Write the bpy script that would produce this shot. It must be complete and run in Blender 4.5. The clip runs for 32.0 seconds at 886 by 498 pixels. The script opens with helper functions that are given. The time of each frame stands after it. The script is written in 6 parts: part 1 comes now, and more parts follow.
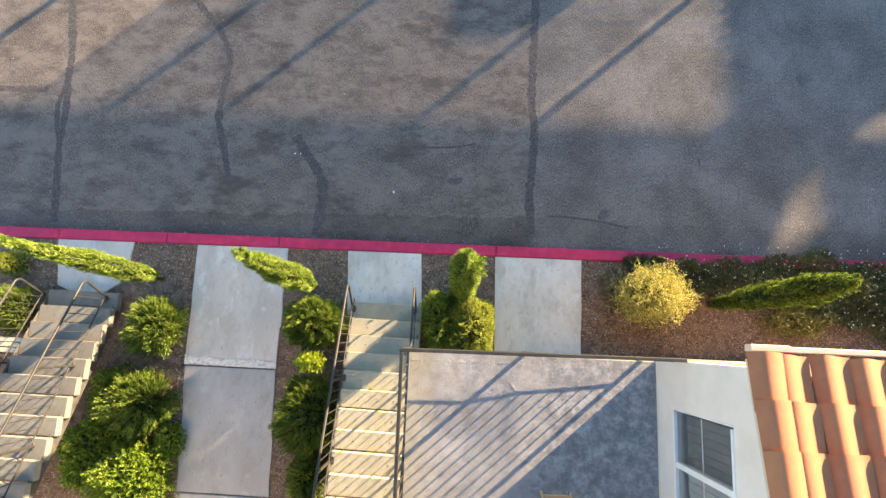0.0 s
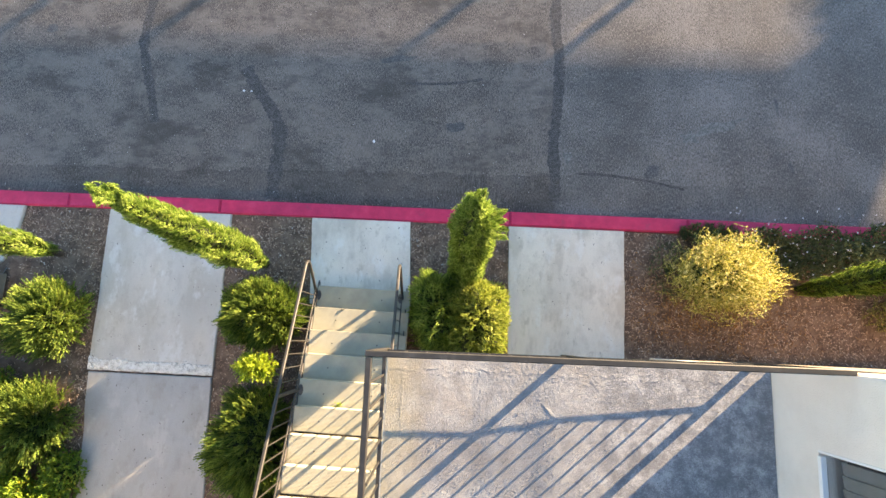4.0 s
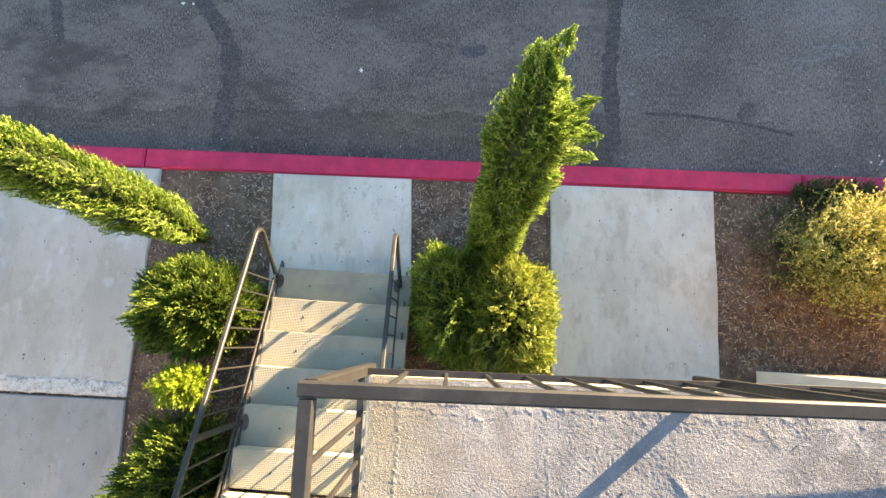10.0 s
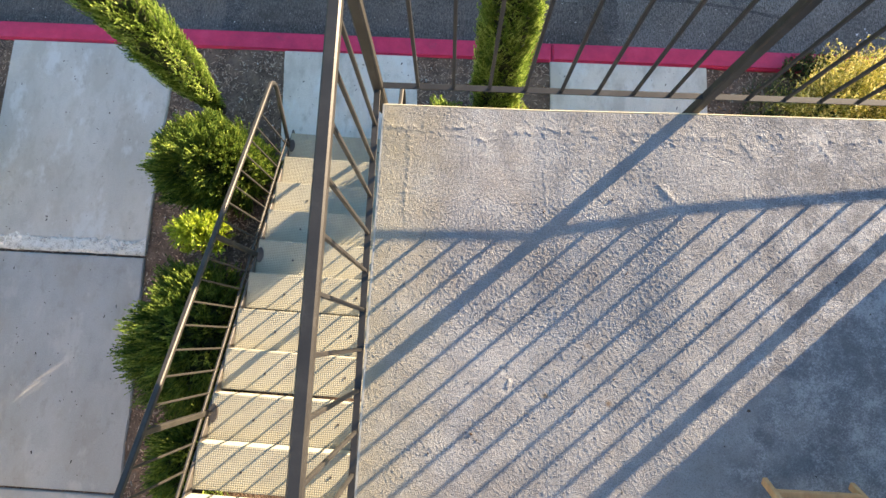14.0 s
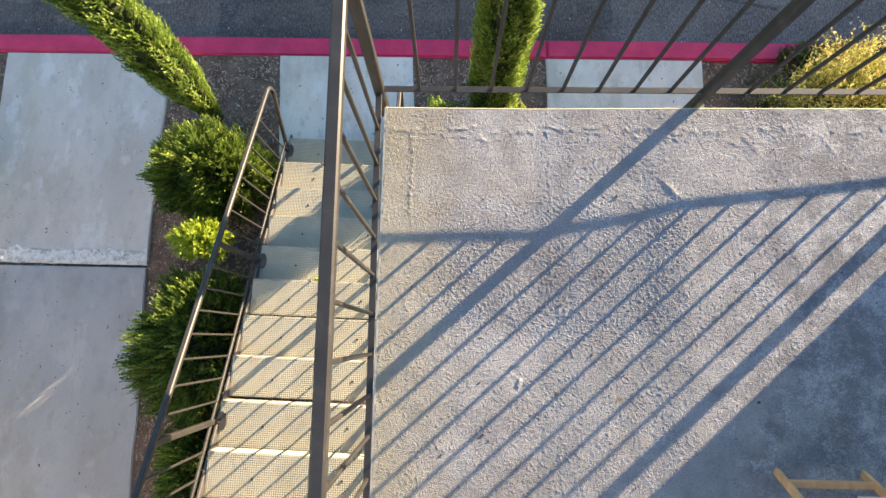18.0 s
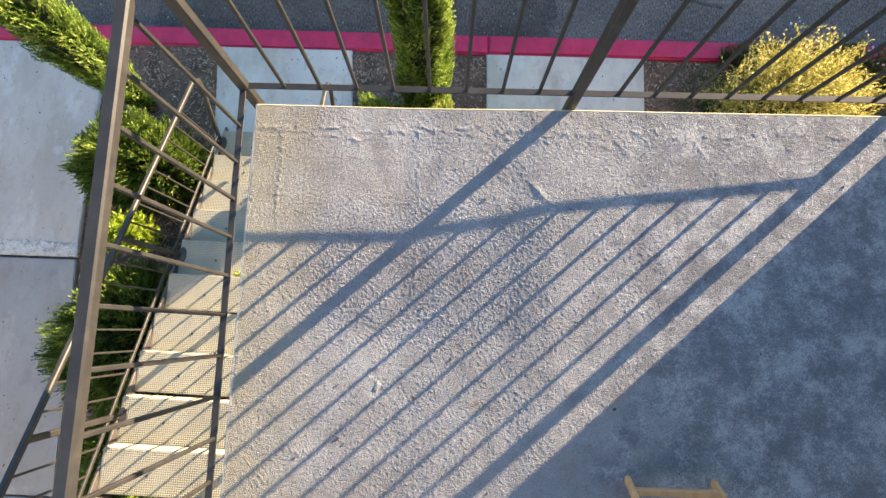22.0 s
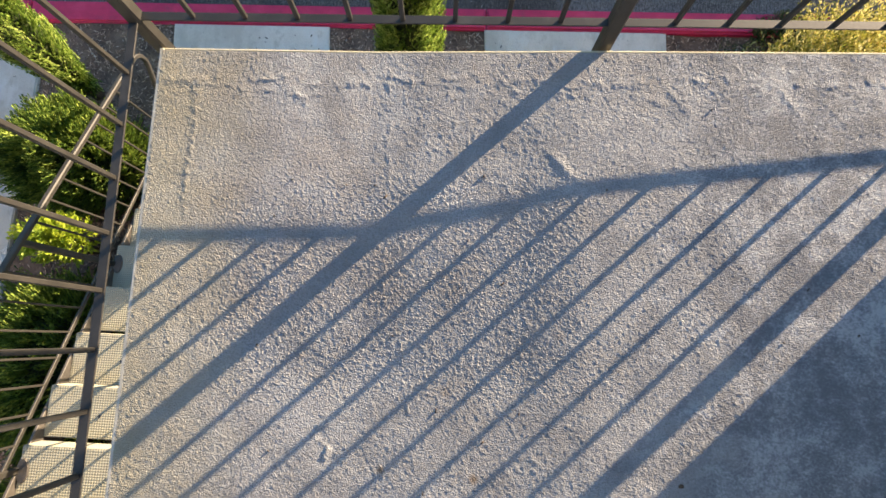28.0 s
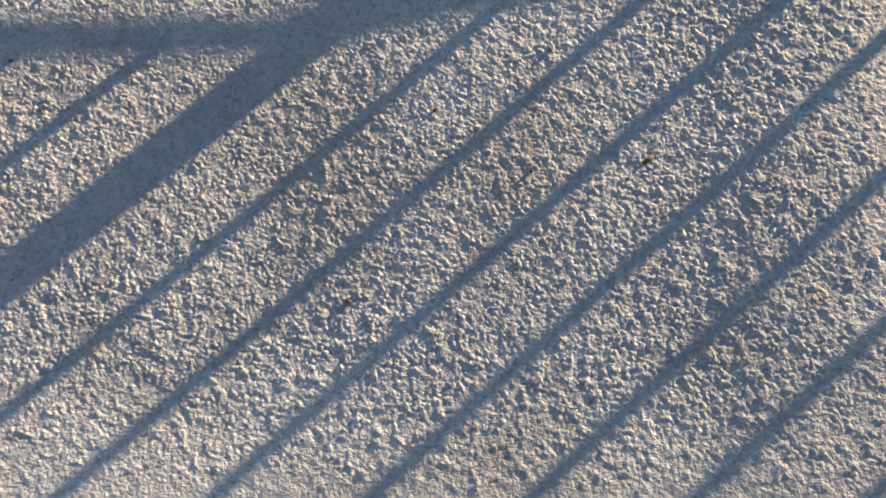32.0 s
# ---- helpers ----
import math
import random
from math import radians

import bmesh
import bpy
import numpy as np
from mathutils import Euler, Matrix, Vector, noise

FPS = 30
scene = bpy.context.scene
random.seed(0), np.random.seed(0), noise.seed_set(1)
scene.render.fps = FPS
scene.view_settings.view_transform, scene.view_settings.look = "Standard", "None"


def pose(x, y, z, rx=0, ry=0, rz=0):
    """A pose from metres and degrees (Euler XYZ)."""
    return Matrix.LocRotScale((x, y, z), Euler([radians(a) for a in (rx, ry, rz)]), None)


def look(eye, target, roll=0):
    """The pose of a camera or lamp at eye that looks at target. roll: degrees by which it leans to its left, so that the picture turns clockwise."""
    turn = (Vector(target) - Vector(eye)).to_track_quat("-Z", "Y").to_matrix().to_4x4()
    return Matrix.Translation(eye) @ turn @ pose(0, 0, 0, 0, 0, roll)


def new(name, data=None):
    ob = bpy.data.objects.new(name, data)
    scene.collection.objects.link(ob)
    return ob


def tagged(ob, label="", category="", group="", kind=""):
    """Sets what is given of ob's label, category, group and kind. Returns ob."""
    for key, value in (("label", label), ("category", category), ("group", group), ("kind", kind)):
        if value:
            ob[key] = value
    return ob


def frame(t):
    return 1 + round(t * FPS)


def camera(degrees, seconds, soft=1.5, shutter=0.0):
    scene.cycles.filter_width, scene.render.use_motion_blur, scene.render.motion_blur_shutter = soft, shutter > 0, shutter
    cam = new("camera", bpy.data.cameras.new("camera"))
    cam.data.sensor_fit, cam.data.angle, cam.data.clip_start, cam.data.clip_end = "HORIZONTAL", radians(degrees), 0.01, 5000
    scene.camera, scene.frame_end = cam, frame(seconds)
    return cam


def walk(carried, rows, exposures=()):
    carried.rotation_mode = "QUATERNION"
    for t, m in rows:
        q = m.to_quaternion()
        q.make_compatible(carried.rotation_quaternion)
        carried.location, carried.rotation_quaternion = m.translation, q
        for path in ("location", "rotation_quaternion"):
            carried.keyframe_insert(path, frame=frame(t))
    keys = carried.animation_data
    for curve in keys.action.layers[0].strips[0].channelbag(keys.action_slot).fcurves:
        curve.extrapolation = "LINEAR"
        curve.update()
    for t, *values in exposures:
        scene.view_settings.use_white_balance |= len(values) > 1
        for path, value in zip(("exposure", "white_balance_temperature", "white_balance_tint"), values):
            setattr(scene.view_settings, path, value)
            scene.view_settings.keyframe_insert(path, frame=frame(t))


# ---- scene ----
cam = camera(79.7, 32.0, 1.5, 0.25)
PATH = [
    (0, (0.361, -0.006, 9.476), (0.312, 0.341, 7.506), -5.6),
    (0.5, (0.312, 0.003, 9.099), (0.273, 0.349, 7.129), -3.8),
    (1, (0.342, 0.012, 8.81), (0.301, 0.356, 6.84), -4.4),
    (1.5, (0.376, -0.002, 8.549), (0.33, 0.346, 6.58), -4.9),
    (2, (0.383, 0.012, 8.246), (0.338, 0.359, 6.277), -4.8),
    (2.5, (0.379, 0.028, 7.928), (0.334, 0.376, 5.959), -4.8),
    (3, (0.341, 0.027, 7.628), (0.305, 0.371, 5.658), -3.4),
    (3.5, (0.31, 0.018, 7.334), (0.279, 0.357, 5.363), -2.6),
    (5.5, (0.305, -0.048, 6.022), (0.275, 0.294, 4.052), -2.5),
    (6, (0.282, -0.05, 5.725), (0.25, 0.294, 3.755), -2.7),
    (6.5, (0.273, -0.046, 5.442), (0.244, 0.299, 3.472), -2.3),
    (7, (0.249, -0.047, 5.188), (0.22, 0.296, 3.218), -2.3),
    (7.5, (0.226, -0.035, 4.973), (0.2, 0.308, 3.003), -1.8),
    (8, (0.228, -0.023, 4.962), (0.196, 0.323, 2.993), -2.8),
    (8.5, (0.202, -0.024, 4.945), (0.17, 0.319, 2.975), -2.9),
    (9, (0.187, -0.018, 4.925), (0.153, 0.331, 2.956), -3.0),
    (9.5, (0.14, 0.027, 4.917), (0.107, 0.37, 2.947), -3.0),
    (10, (0.156, 0.028, 4.905), (0.123, 0.374, 2.935), -2.9),
    (10.5, (0.179, 0.053, 4.91), (0.147, 0.398, 2.94), -2.9),
    (11, (0.135, 0.011, 4.925), (0.11, 0.357, 2.955), -1.5),
    (11.5, (0.131, -0.347, 4.917), (0.102, 0.0, 2.948), -2.1),
    (12, (0.148, -0.68, 4.904), (0.116, -0.336, 2.934), -2.6),
    (12.5, (0.172, -0.859, 4.917), (0.141, -0.514, 2.947), -2.4),
    (13, (0.189, -1.01, 4.917), (0.158, -0.667, 2.947), -2.4),
    (13.5, (0.178, -1.157, 4.913), (0.147, -0.822, 2.941), -2.7),
    (14, (0.182, -1.225, 4.919), (0.148, -0.89, 2.947), -3.0),
    (14.5, (0.206, -1.246, 4.924), (0.168, -0.911, 2.953), -3.8),
    (16.5, (0.19, -1.228, 4.928), (0.191, -0.894, 2.956), -3.8),
    (17, (0.181, -1.233, 4.928), (0.173, -0.894, 2.957), -3.7),
    (17.5, (0.157, -1.222, 4.922), (0.131, -0.89, 2.95), -3.6),
    (18, (0.142, -1.214, 4.926), (0.117, -0.883, 2.954), -3.3),
    (18.5, (0.144, -1.204, 4.913), (0.112, -0.869, 2.942), -3.3),
    (19, (0.144, -1.214, 4.919), (0.116, -0.883, 2.947), -2.8),
    (19.5, (0.173, -1.213, 4.906), (0.142, -0.875, 2.935), -3.0),
    (20, (0.369, -1.212, 4.908), (0.343, -0.87, 2.938), -2.1),
    (20.5, (0.519, -1.226, 4.89), (0.493, -0.889, 2.919), -2.3),
    (21, (0.552, -1.222, 4.897), (0.53, -0.891, 2.925), -1.9),
    (21.5, (0.651, -1.167, 4.908), (0.617, -0.86, 2.932), -4.3),
    (22, (0.739, -1.152, 4.9), (0.725, -0.85, 2.923), -0.8),
    (22.5, (0.749, -1.125, 4.898), (0.744, -0.824, 2.921), 1.0),
    (23, (0.799, -1.123, 4.889), (0.784, -0.787, 2.918), -0.6),
    (23.5, (0.832, -1.077, 4.915), (0.836, -0.749, 2.943), 2.6),
    (24, (0.816, -1.068, 4.922), (0.824, -0.725, 2.952), 3.2),
    (24.5, (0.83, -1.012, 4.931), (0.83, -0.68, 2.959), 2.1),
    (25, (0.843, -0.99, 4.935), (0.832, -0.65, 2.964), -0.1),
    (25.5, (0.806, -0.957, 4.96), (0.813, -0.641, 2.985), 3.3),
    (27.5, (0.772, -1.082, 4.427), (0.772, -0.713, 2.461), 1.4),
    (28, (0.794, -1.068, 4.167), (0.779, -0.731, 2.196), -1.2),
    (28.5, (0.773, -1.057, 3.889), (0.774, -0.734, 1.915), 1.5),
    (29, (0.755, -1.034, 3.659), (0.733, -0.705, 1.686), -2.6),
    (29.5, (0.742, -0.998, 3.453), (0.724, -0.704, 1.475), -2.3),
    (30, (0.754, -1.003, 3.324), (0.736, -0.691, 1.349), -2.3),
    (30.5, (0.73, -1.021, 3.219), (0.708, -0.705, 1.244), -3.0),
    (31, (0.718, -1.042, 3.169), (0.696, -0.753, 1.19), -3.3),
    (31.5, (0.722, -1.066, 3.173), (0.701, -0.778, 1.194), -3.1),
    (32, (0.744, -1.088, 3.128), (0.724, -0.792, 1.15), -2.7),
]
walk(cam, [(t, look(eye, target, roll)) for t, eye, target, roll in PATH], [(0.0, 3.12, 7720, 17.3), (3.0, 3.19, 7640, 17), (5.5, 3.26, 7420, 15.7), (8.0, 3.20, 7430, 15.7), (11.0, 3.19, 7580, 15.6), (13.2, 2.82, 6900, 15), (20.0, 2.81, 6750, 15.3), (22.0, 2.83, 6760, 15.6), (24.0, 2.90, 6800, 16), (25.5, 2.88, 6800, 16), (28.0, 2.54, 6900, 14.5), (29.0, 2.33, 6950, 14.2), (30.5, 2.39, 7000, 14.2), (32.0, 2.51, 7080, 13.8)])

# ---- world, sun ----
SUN_ELEVATION, SUN_TURN = radians(7.9), math.atan2(0.7414, 0.671)
world = bpy.data.worlds.new("sky")
scene.world = world
world.use_nodes = True
_wn = world.node_tree.nodes
sky = _wn.new("ShaderNodeTexSky")
sky.sky_type = 'NISHITA'
sky.sun_disc = False
sky.sun_elevation, sky.sun_rotation = SUN_ELEVATION, SUN_TURN
sky.air_density, sky.dust_density, sky.ozone_density = 1.0, 0.05, 2.7
_wn["Background"].inputs["Strength"].default_value = 0.086
world.node_tree.links.new(sky.outputs[0], _wn["Background"].inputs["Color"])
sun_data = bpy.data.lights.new("sun", "SUN")
sun_data.energy, sun_data.angle, sun_data.color = 3.6, radians(0.45), (1.0, 0.80, 0.54)
sun = new("sun", sun_data)
SUN_WAY = Vector((math.sin(SUN_TURN) * math.cos(SUN_ELEVATION), math.cos(SUN_TURN) * math.cos(SUN_ELEVATION), math.sin(SUN_ELEVATION)))
sun.matrix_world = look(SUN_WAY * 40, (0, 0, 0))


# ---- materials ----
def mat(name, ramp, scale=4.0, detail=6.0, rough=0.8, bump=0.0, bump_scale=60.0, metal=0.0, speck=0.0, speck_scale=300.0,
        island=0.0, piece=0.0, leaf=0.0, stretch=(1, 1, 1), stain=None, stain_scale=1.2, dimple=0.0, bump_detail=4.0, spec=0.5):
    """A node material: a noise through a colour ramp, fine specks, stains, relief, variation by piece or by island."""
    m = bpy.data.materials.new(name)
    m.use_nodes = True
    n, l = m.node_tree.nodes, m.node_tree.links
    bsdf = n["Principled BSDF"]
    bsdf.inputs["Roughness"].default_value = rough
    bsdf.inputs["Metallic"].default_value = metal
    bsdf.inputs["Specular IOR Level"].default_value = spec
    co = n.new("ShaderNodeTexCoord")
    mp = n.new("ShaderNodeMapping")
    mp.inputs["Scale"].default_value = stretch
    l.new(co.outputs["Object"], mp.inputs["Vector"])
    nz = n.new("ShaderNodeTexNoise")
    nz.inputs["Scale"].default_value, nz.inputs["Detail"].default_value, nz.inputs["Roughness"].default_value = scale, detail, 0.62
    l.new(mp.outputs[0], nz.inputs["Vector"])
    fac = nz.outputs["Fac"]

    def math_node(op, a, b):
        q = n.new("ShaderNodeMath")
        q.operation = op
        for i, v in enumerate((a, b)):
            if isinstance(v, (int, float)):
                q.inputs[i].default_value = v
            else:
                l.new(v, q.inputs[i])
        return q.outputs[0]

    if piece:
        oi = n.new("ShaderNodeObjectInfo")
        fac = math_node('ADD', fac, math_node('MULTIPLY', math_node('SUBTRACT', oi.outputs["Random"], 0.5), piece))
    if island:
        gi = n.new("ShaderNodeNewGeometry")
        fac = math_node('ADD', math_node('MULTIPLY', fac, 1 - island), math_node('MULTIPLY', gi.outputs["Random Per Island"], island))
    if speck:
        sn = n.new("ShaderNodeTexNoise")
        sn.inputs["Scale"].default_value, sn.inputs["Detail"].default_value = speck_scale, 2.0
        l.new(mp.outputs[0], sn.inputs["Vector"])
        fac = math_node('ADD', fac, math_node('MULTIPLY', math_node('SUBTRACT', sn.outputs["Fac"], 0.5), speck))
    cr = n.new("ShaderNodeValToRGB")
    e = cr.color_ramp.elements
    while len(e) < len(ramp):
        e.new(0.5)
    for el, (p, c) in zip(e, ramp):
        el.position, el.color = p, (*c, 1)
    l.new(fac, cr.inputs["Fac"])
    colour = cr.outputs["Color"]
    for tint, lo, hi, amount, size in ([(*stain, stain_scale)] if isinstance(stain, tuple) else stain or []):
        st = n.new("ShaderNodeTexNoise")
        st.inputs["Scale"].default_value, st.inputs["Detail"].default_value, st.inputs["Roughness"].default_value = size, 5.0, 0.7
        l.new(mp.outputs[0], st.inputs["Vector"])
        sr = n.new("ShaderNodeMapRange")
        sr.inputs["From Min"].default_value, sr.inputs["From Max"].default_value = lo, hi
        l.new(st.outputs["Fac"], sr.inputs["Value"])
        mx = n.new("ShaderNodeMix")
        mx.data_type = 'RGBA'
        l.new(math_node('MULTIPLY', sr.outputs[0], amount), mx.inputs["Factor"])
        l.new(colour, mx.inputs[6])
        mx.inputs[7].default_value = (*tint, 1)
        colour = mx.outputs[2]
    l.new(colour, bsdf.inputs["Base Color"])
    last = None
    if bump:
        bn = n.new("ShaderNodeTexNoise")
        bn.inputs["Scale"].default_value, bn.inputs["Detail"].default_value = bump_scale, bump_detail
        l.new(mp.outputs[0], bn.inputs["Vector"])
        bp = n.new("ShaderNodeBump")
        bp.inputs["Strength"].default_value, bp.inputs["Distance"].default_value = min(bump, 1.0), 0.004 * max(1.0, bump)
        l.new(bn.outputs["Fac"], bp.inputs["Height"])
        last = bp
    if dimple:
        sx = n.new("ShaderNodeSeparateXYZ")
        l.new(co.outputs["Object"], sx.inputs[0])
        k = 2 * math.pi / dimple
        u = math_node('MULTIPLY', math_node('ADD', sx.outputs[0], sx.outputs[1]), k * 0.7071)
        v = math_node('MULTIPLY', math_node('SUBTRACT', sx.outputs[0], sx.outputs[1]), k * 0.7071)
        h = math_node('MULTIPLY', math_node('SINE', u, 0.0), math_node('SINE', v, 0.0))
        dp = n.new("ShaderNodeBump")
        dp.inputs["Strength"].default_value, dp.inputs["Distance"].default_value = 0.75, 0.0018
        l.new(h, dp.inputs["Height"])
        if last:
            l.new(last.outputs[0], dp.inputs["Normal"])
        last = dp
    if last:
        l.new(last.outputs[0], bsdf.inputs["Normal"])
    if leaf:
        tr = n.new("ShaderNodeBsdfTranslucent")
        l.new(colour, tr.inputs["Color"])
        ms = n.new("ShaderNodeMixShader")
        ms.inputs[0].default_value = leaf
        l.new(bsdf.outputs[0], ms.inputs[1])
        l.new(tr.outputs[0], ms.inputs[2])
        l.new(ms.outputs[0], n["Material Output"].inputs["Surface"])
    return m


def asphalt(name, left, right, join, worn, streak):
    """Worn asphalt of two ages that meet at x = join: coarse blotches, crisp worn patches, rows of scuffs across the lane, pale aggregate."""
    m = bpy.data.materials.new(name)
    m.use_nodes = True
    n, l = m.node_tree.nodes, m.node_tree.links
    bsdf = n["Principled BSDF"]
    bsdf.inputs["Roughness"].default_value = 0.85
    co = n.new("ShaderNodeTexCoord")

    def field(size, detail, rough=0.6, stretch=(1, 1, 1), shift=0.0):
        mp = n.new("ShaderNodeMapping")
        mp.inputs["Scale"].default_value = stretch
        mp.inputs["Location"].default_value = (shift, shift * 0.7, 0)
        l.new(co.outputs["Object"], mp.inputs["Vector"])
        q = n.new("ShaderNodeTexNoise")
        q.inputs["Scale"].default_value, q.inputs["Detail"].default_value, q.inputs["Roughness"].default_value = size, detail, rough
        l.new(mp.outputs[0], q.inputs["Vector"])
        return q.outputs["Fac"]

    def span(value, lo, hi, top=1.0):
        q = n.new("ShaderNodeMapRange")
        q.inputs["From Min"].default_value, q.inputs["From Max"].default_value, q.inputs["To Max"].default_value = lo, hi, top
        l.new(value, q.inputs["Value"])
        return q.outputs[0]

    def calc(op, a, b):
        q = n.new("ShaderNodeMath")
        q.operation = op
        for i, v in enumerate((a, b)):
            if isinstance(v, (int, float)):
                q.inputs[i].default_value = v
            else:
                l.new(v, q.inputs[i])
        return q.outputs[0]

    def mix(fac, a, b):
        q = n.new("ShaderNodeMix")
        q.data_type = 'RGBA'
        l.new(fac, q.inputs["Factor"])
        for i, v in ((6, a), (7, b)):
            if isinstance(v, tuple):
                q.inputs[i].default_value = (*v, 1)
            else:
                l.new(v, q.inputs[i])
        return q.outputs[2]

    blotch = field(0.9, 9, 0.62)
    fine = calc('ADD', calc('MULTIPLY', field(70, 4, 0.8), 0.5), calc('MULTIPLY', field(85, 3, 0.7, (1.0, 0.28, 1), 50.0), 0.5))
    mixed = calc('ADD', blotch, calc('MULTIPLY', calc('SUBTRACT', fine, 0.5), 3.5))
    tones = []
    for dark, mid, pale in (left, right):
        q = n.new("ShaderNodeValToRGB")
        els = q.color_ramp.elements
        els[0].position, els[0].color = 0.30, (*dark, 1)
        els[1].position, els[1].color = 0.76, (*pale, 1)
        els.new(0.5).color = (*mid, 1)
        l.new(mixed, q.inputs["Fac"])
        tones.append(q.outputs[0])
    # worn, crisp-edged patches and short scuffs on the older part
    patchy = span(field(2.6, 12, 0.72, (0.8, 1.25, 1), 3.0), 0.47, 0.60, worn)
    dark = span(field(1.7, 10, 0.7, (0.7, 1.4, 1), 9.0), 0.51, 0.64, worn)
    scuff = calc('MULTIPLY', span(field(48, 4, 0.7, (1.0, 0.13, 1), 5.0), 0.52, 0.64), span(field(1.3, 4, 0.6, (0.6, 1.4, 1), 17.0), 0.50, 0.60, streak))
    old = mix(calc('MULTIPLY', patchy, 0.8), tones[0], tuple(1.55 * c for c in left[1]))
    old = mix(calc('MULTIPLY', dark, 0.95), old, tuple(0.46 * c for c in left[1]))
    old = mix(scuff, old, tuple(0.45 * c for c in left[1]))
    bare = calc('MULTIPLY', span(field(44, 4, 0.7, (1.0, 0.15, 1), 25.0), 0.53, 0.65), span(field(1.1, 4, 0.6, (0.6, 1.6, 1), 31.0), 0.50, 0.62, streak))
    old = mix(bare, old, tuple(1.75 * c for c in left[1]))
    newer = mix(span(field(24, 3, 0.6, (1.0, 0.10, 1), 12.0), 0.52, 0.66, 0.45), tones[1], tuple(0.72 * c for c in right[1]))
    newer = mix(span(field(3.0, 10, 0.7, (1, 1, 1), 21.0), 0.52, 0.66, 0.35), newer, tuple(1.3 * c for c in right[1]))
    sx = n.new("ShaderNodeSeparateXYZ")
    l.new(co.outputs["Object"], sx.inputs[0])
    edge = calc('ADD', sx.outputs[0], calc('MULTIPLY', calc('SUBTRACT', field(4, 6), 0.5), 0.25))
    colour = mix(span(edge, join - 0.04, join + 0.04), old, newer)
    # pale stones of the aggregate that the wear has laid bare
    vo = n.new("ShaderNodeTexVoronoi")
    vo.inputs["Scale"].default_value = 55
    l.new(co.outputs["Object"], vo.inputs["Vector"])
    stones = calc('MULTIPLY', span(vo.outputs["Distance"], 0.30, 0.16), span(field(60, 1, 0.5, (1, 1, 1), 40.0), 0.60, 0.66, 0.55))
    colour = mix(stones, colour, (0.30, 0.285, 0.27))
    l.new(colour, bsdf.inputs["Base Color"])
    bp = n.new("ShaderNodeBump")
    bp.inputs["Strength"].default_value, bp.inputs["Distance"].default_value = 1.0, 0.006
    l.new(field(140, 4), bp.inputs["Height"])
    l.new(bp.outputs[0], bsdf.inputs["Normal"])
    return m


OLD_TAR = ((0.061, 0.052, 0.046), (0.137, 0.117, 0.103), (0.258, 0.219, 0.193))
NEW_TAR = ((0.072, 0.065, 0.060), (0.142, 0.128, 0.118), (0.265, 0.24, 0.222))
M_ASPHALT = asphalt("asphalt", OLD_TAR, NEW_TAR, 1.73, 0.82, 0.5)
M_TAR = mat("tar", [(0.28, (0.036, 0.033, 0.032)), (0.5, (0.066, 0.060, 0.057)), (0.75, (0.15, 0.135, 0.128))], scale=26, rough=0.8, bump=1.2, bump_scale=130, speck=1.7, speck_scale=85)
M_OIL = mat("oil_stain", [(0.3, (0.055, 0.052, 0.051)), (0.5, (0.085, 0.081, 0.078)), (0.75, (0.15, 0.145, 0.138))], scale=20, rough=0.7, bump=0.7, bump_scale=160, speck=1.6, speck_scale=80)
M_GUTTER = asphalt("gutter_asphalt", tuple(tuple(0.74 * c for c in q) for q in OLD_TAR), tuple(tuple(0.88 * c for c in q) for q in NEW_TAR), 1.73, 0.45, 0.8)
M_PALE_SCUFF = mat("pale_scuff", [(0.3, (0.10, 0.098, 0.093)), (0.5, (0.165, 0.162, 0.155)), (0.75, (0.25, 0.245, 0.23))], scale=14, rough=0.9, bump=0.8, bump_scale=160, speck=1.8, speck_scale=80)
M_KERB = mat("kerb_paint", [(0.25, (0.46, 0.016, 0.074)), (0.55, (0.62, 0.026, 0.10)), (0.8, (0.71, 0.058, 0.145))], scale=6, detail=8, rough=0.6,
             bump=0.5, bump_scale=90, stain=((0.22, 0.05, 0.08), 0.6, 0.78, 0.6), stain_scale=4, speck=0.25, speck_scale=160)
def concrete(name, dark, mid, pale, brown, bloom):
    """Worn paving: blotches drawn out along the walk, pale bloom, pits."""
    return mat(name, [(0.25, dark), (0.5, mid), (0.78, pale)], scale=3.0, detail=12, rough=0.88, bump=1.2, bump_scale=150, speck=0.5, speck_scale=110, stretch=(1.35, 0.7, 1),
               stain=[(brown, 0.47, 0.60, 0.62, 1.5), (bloom, 0.55, 0.64, 0.55, 2.6), (brown, 0.56, 0.66, 0.5, 7.0), ((0.17, 0.155, 0.13), 0.655, 0.70, 0.7, 34.0)])


M_CONCRETE = concrete("concrete", (0.46, 0.43, 0.39), (0.585, 0.55, 0.50), (0.68, 0.64, 0.585), (0.40, 0.365, 0.31), (0.70, 0.69, 0.67))
M_CONCRETE_PALE = concrete("pale_concrete", (0.60, 0.555, 0.485), (0.75, 0.695, 0.615), (0.83, 0.775, 0.70), (0.44, 0.395, 0.325), (0.78, 0.77, 0.74))
M_CONCRETE_OLD = concrete("older_concrete", (0.318, 0.322, 0.320), (0.406, 0.411, 0.409), (0.49, 0.495, 0.492), (0.30, 0.288, 0.265), (0.50, 0.495, 0.48))
M_CONCRETE_ROUGH = mat("rough_concrete", [(0.33, (0.36, 0.345, 0.315)), (0.47, (0.63, 0.615, 0.58)), (0.8, (0.78, 0.765, 0.73))], scale=16, detail=8, rough=0.9,
                       bump=1.2, bump_scale=90, speck=0.7, speck_scale=90)
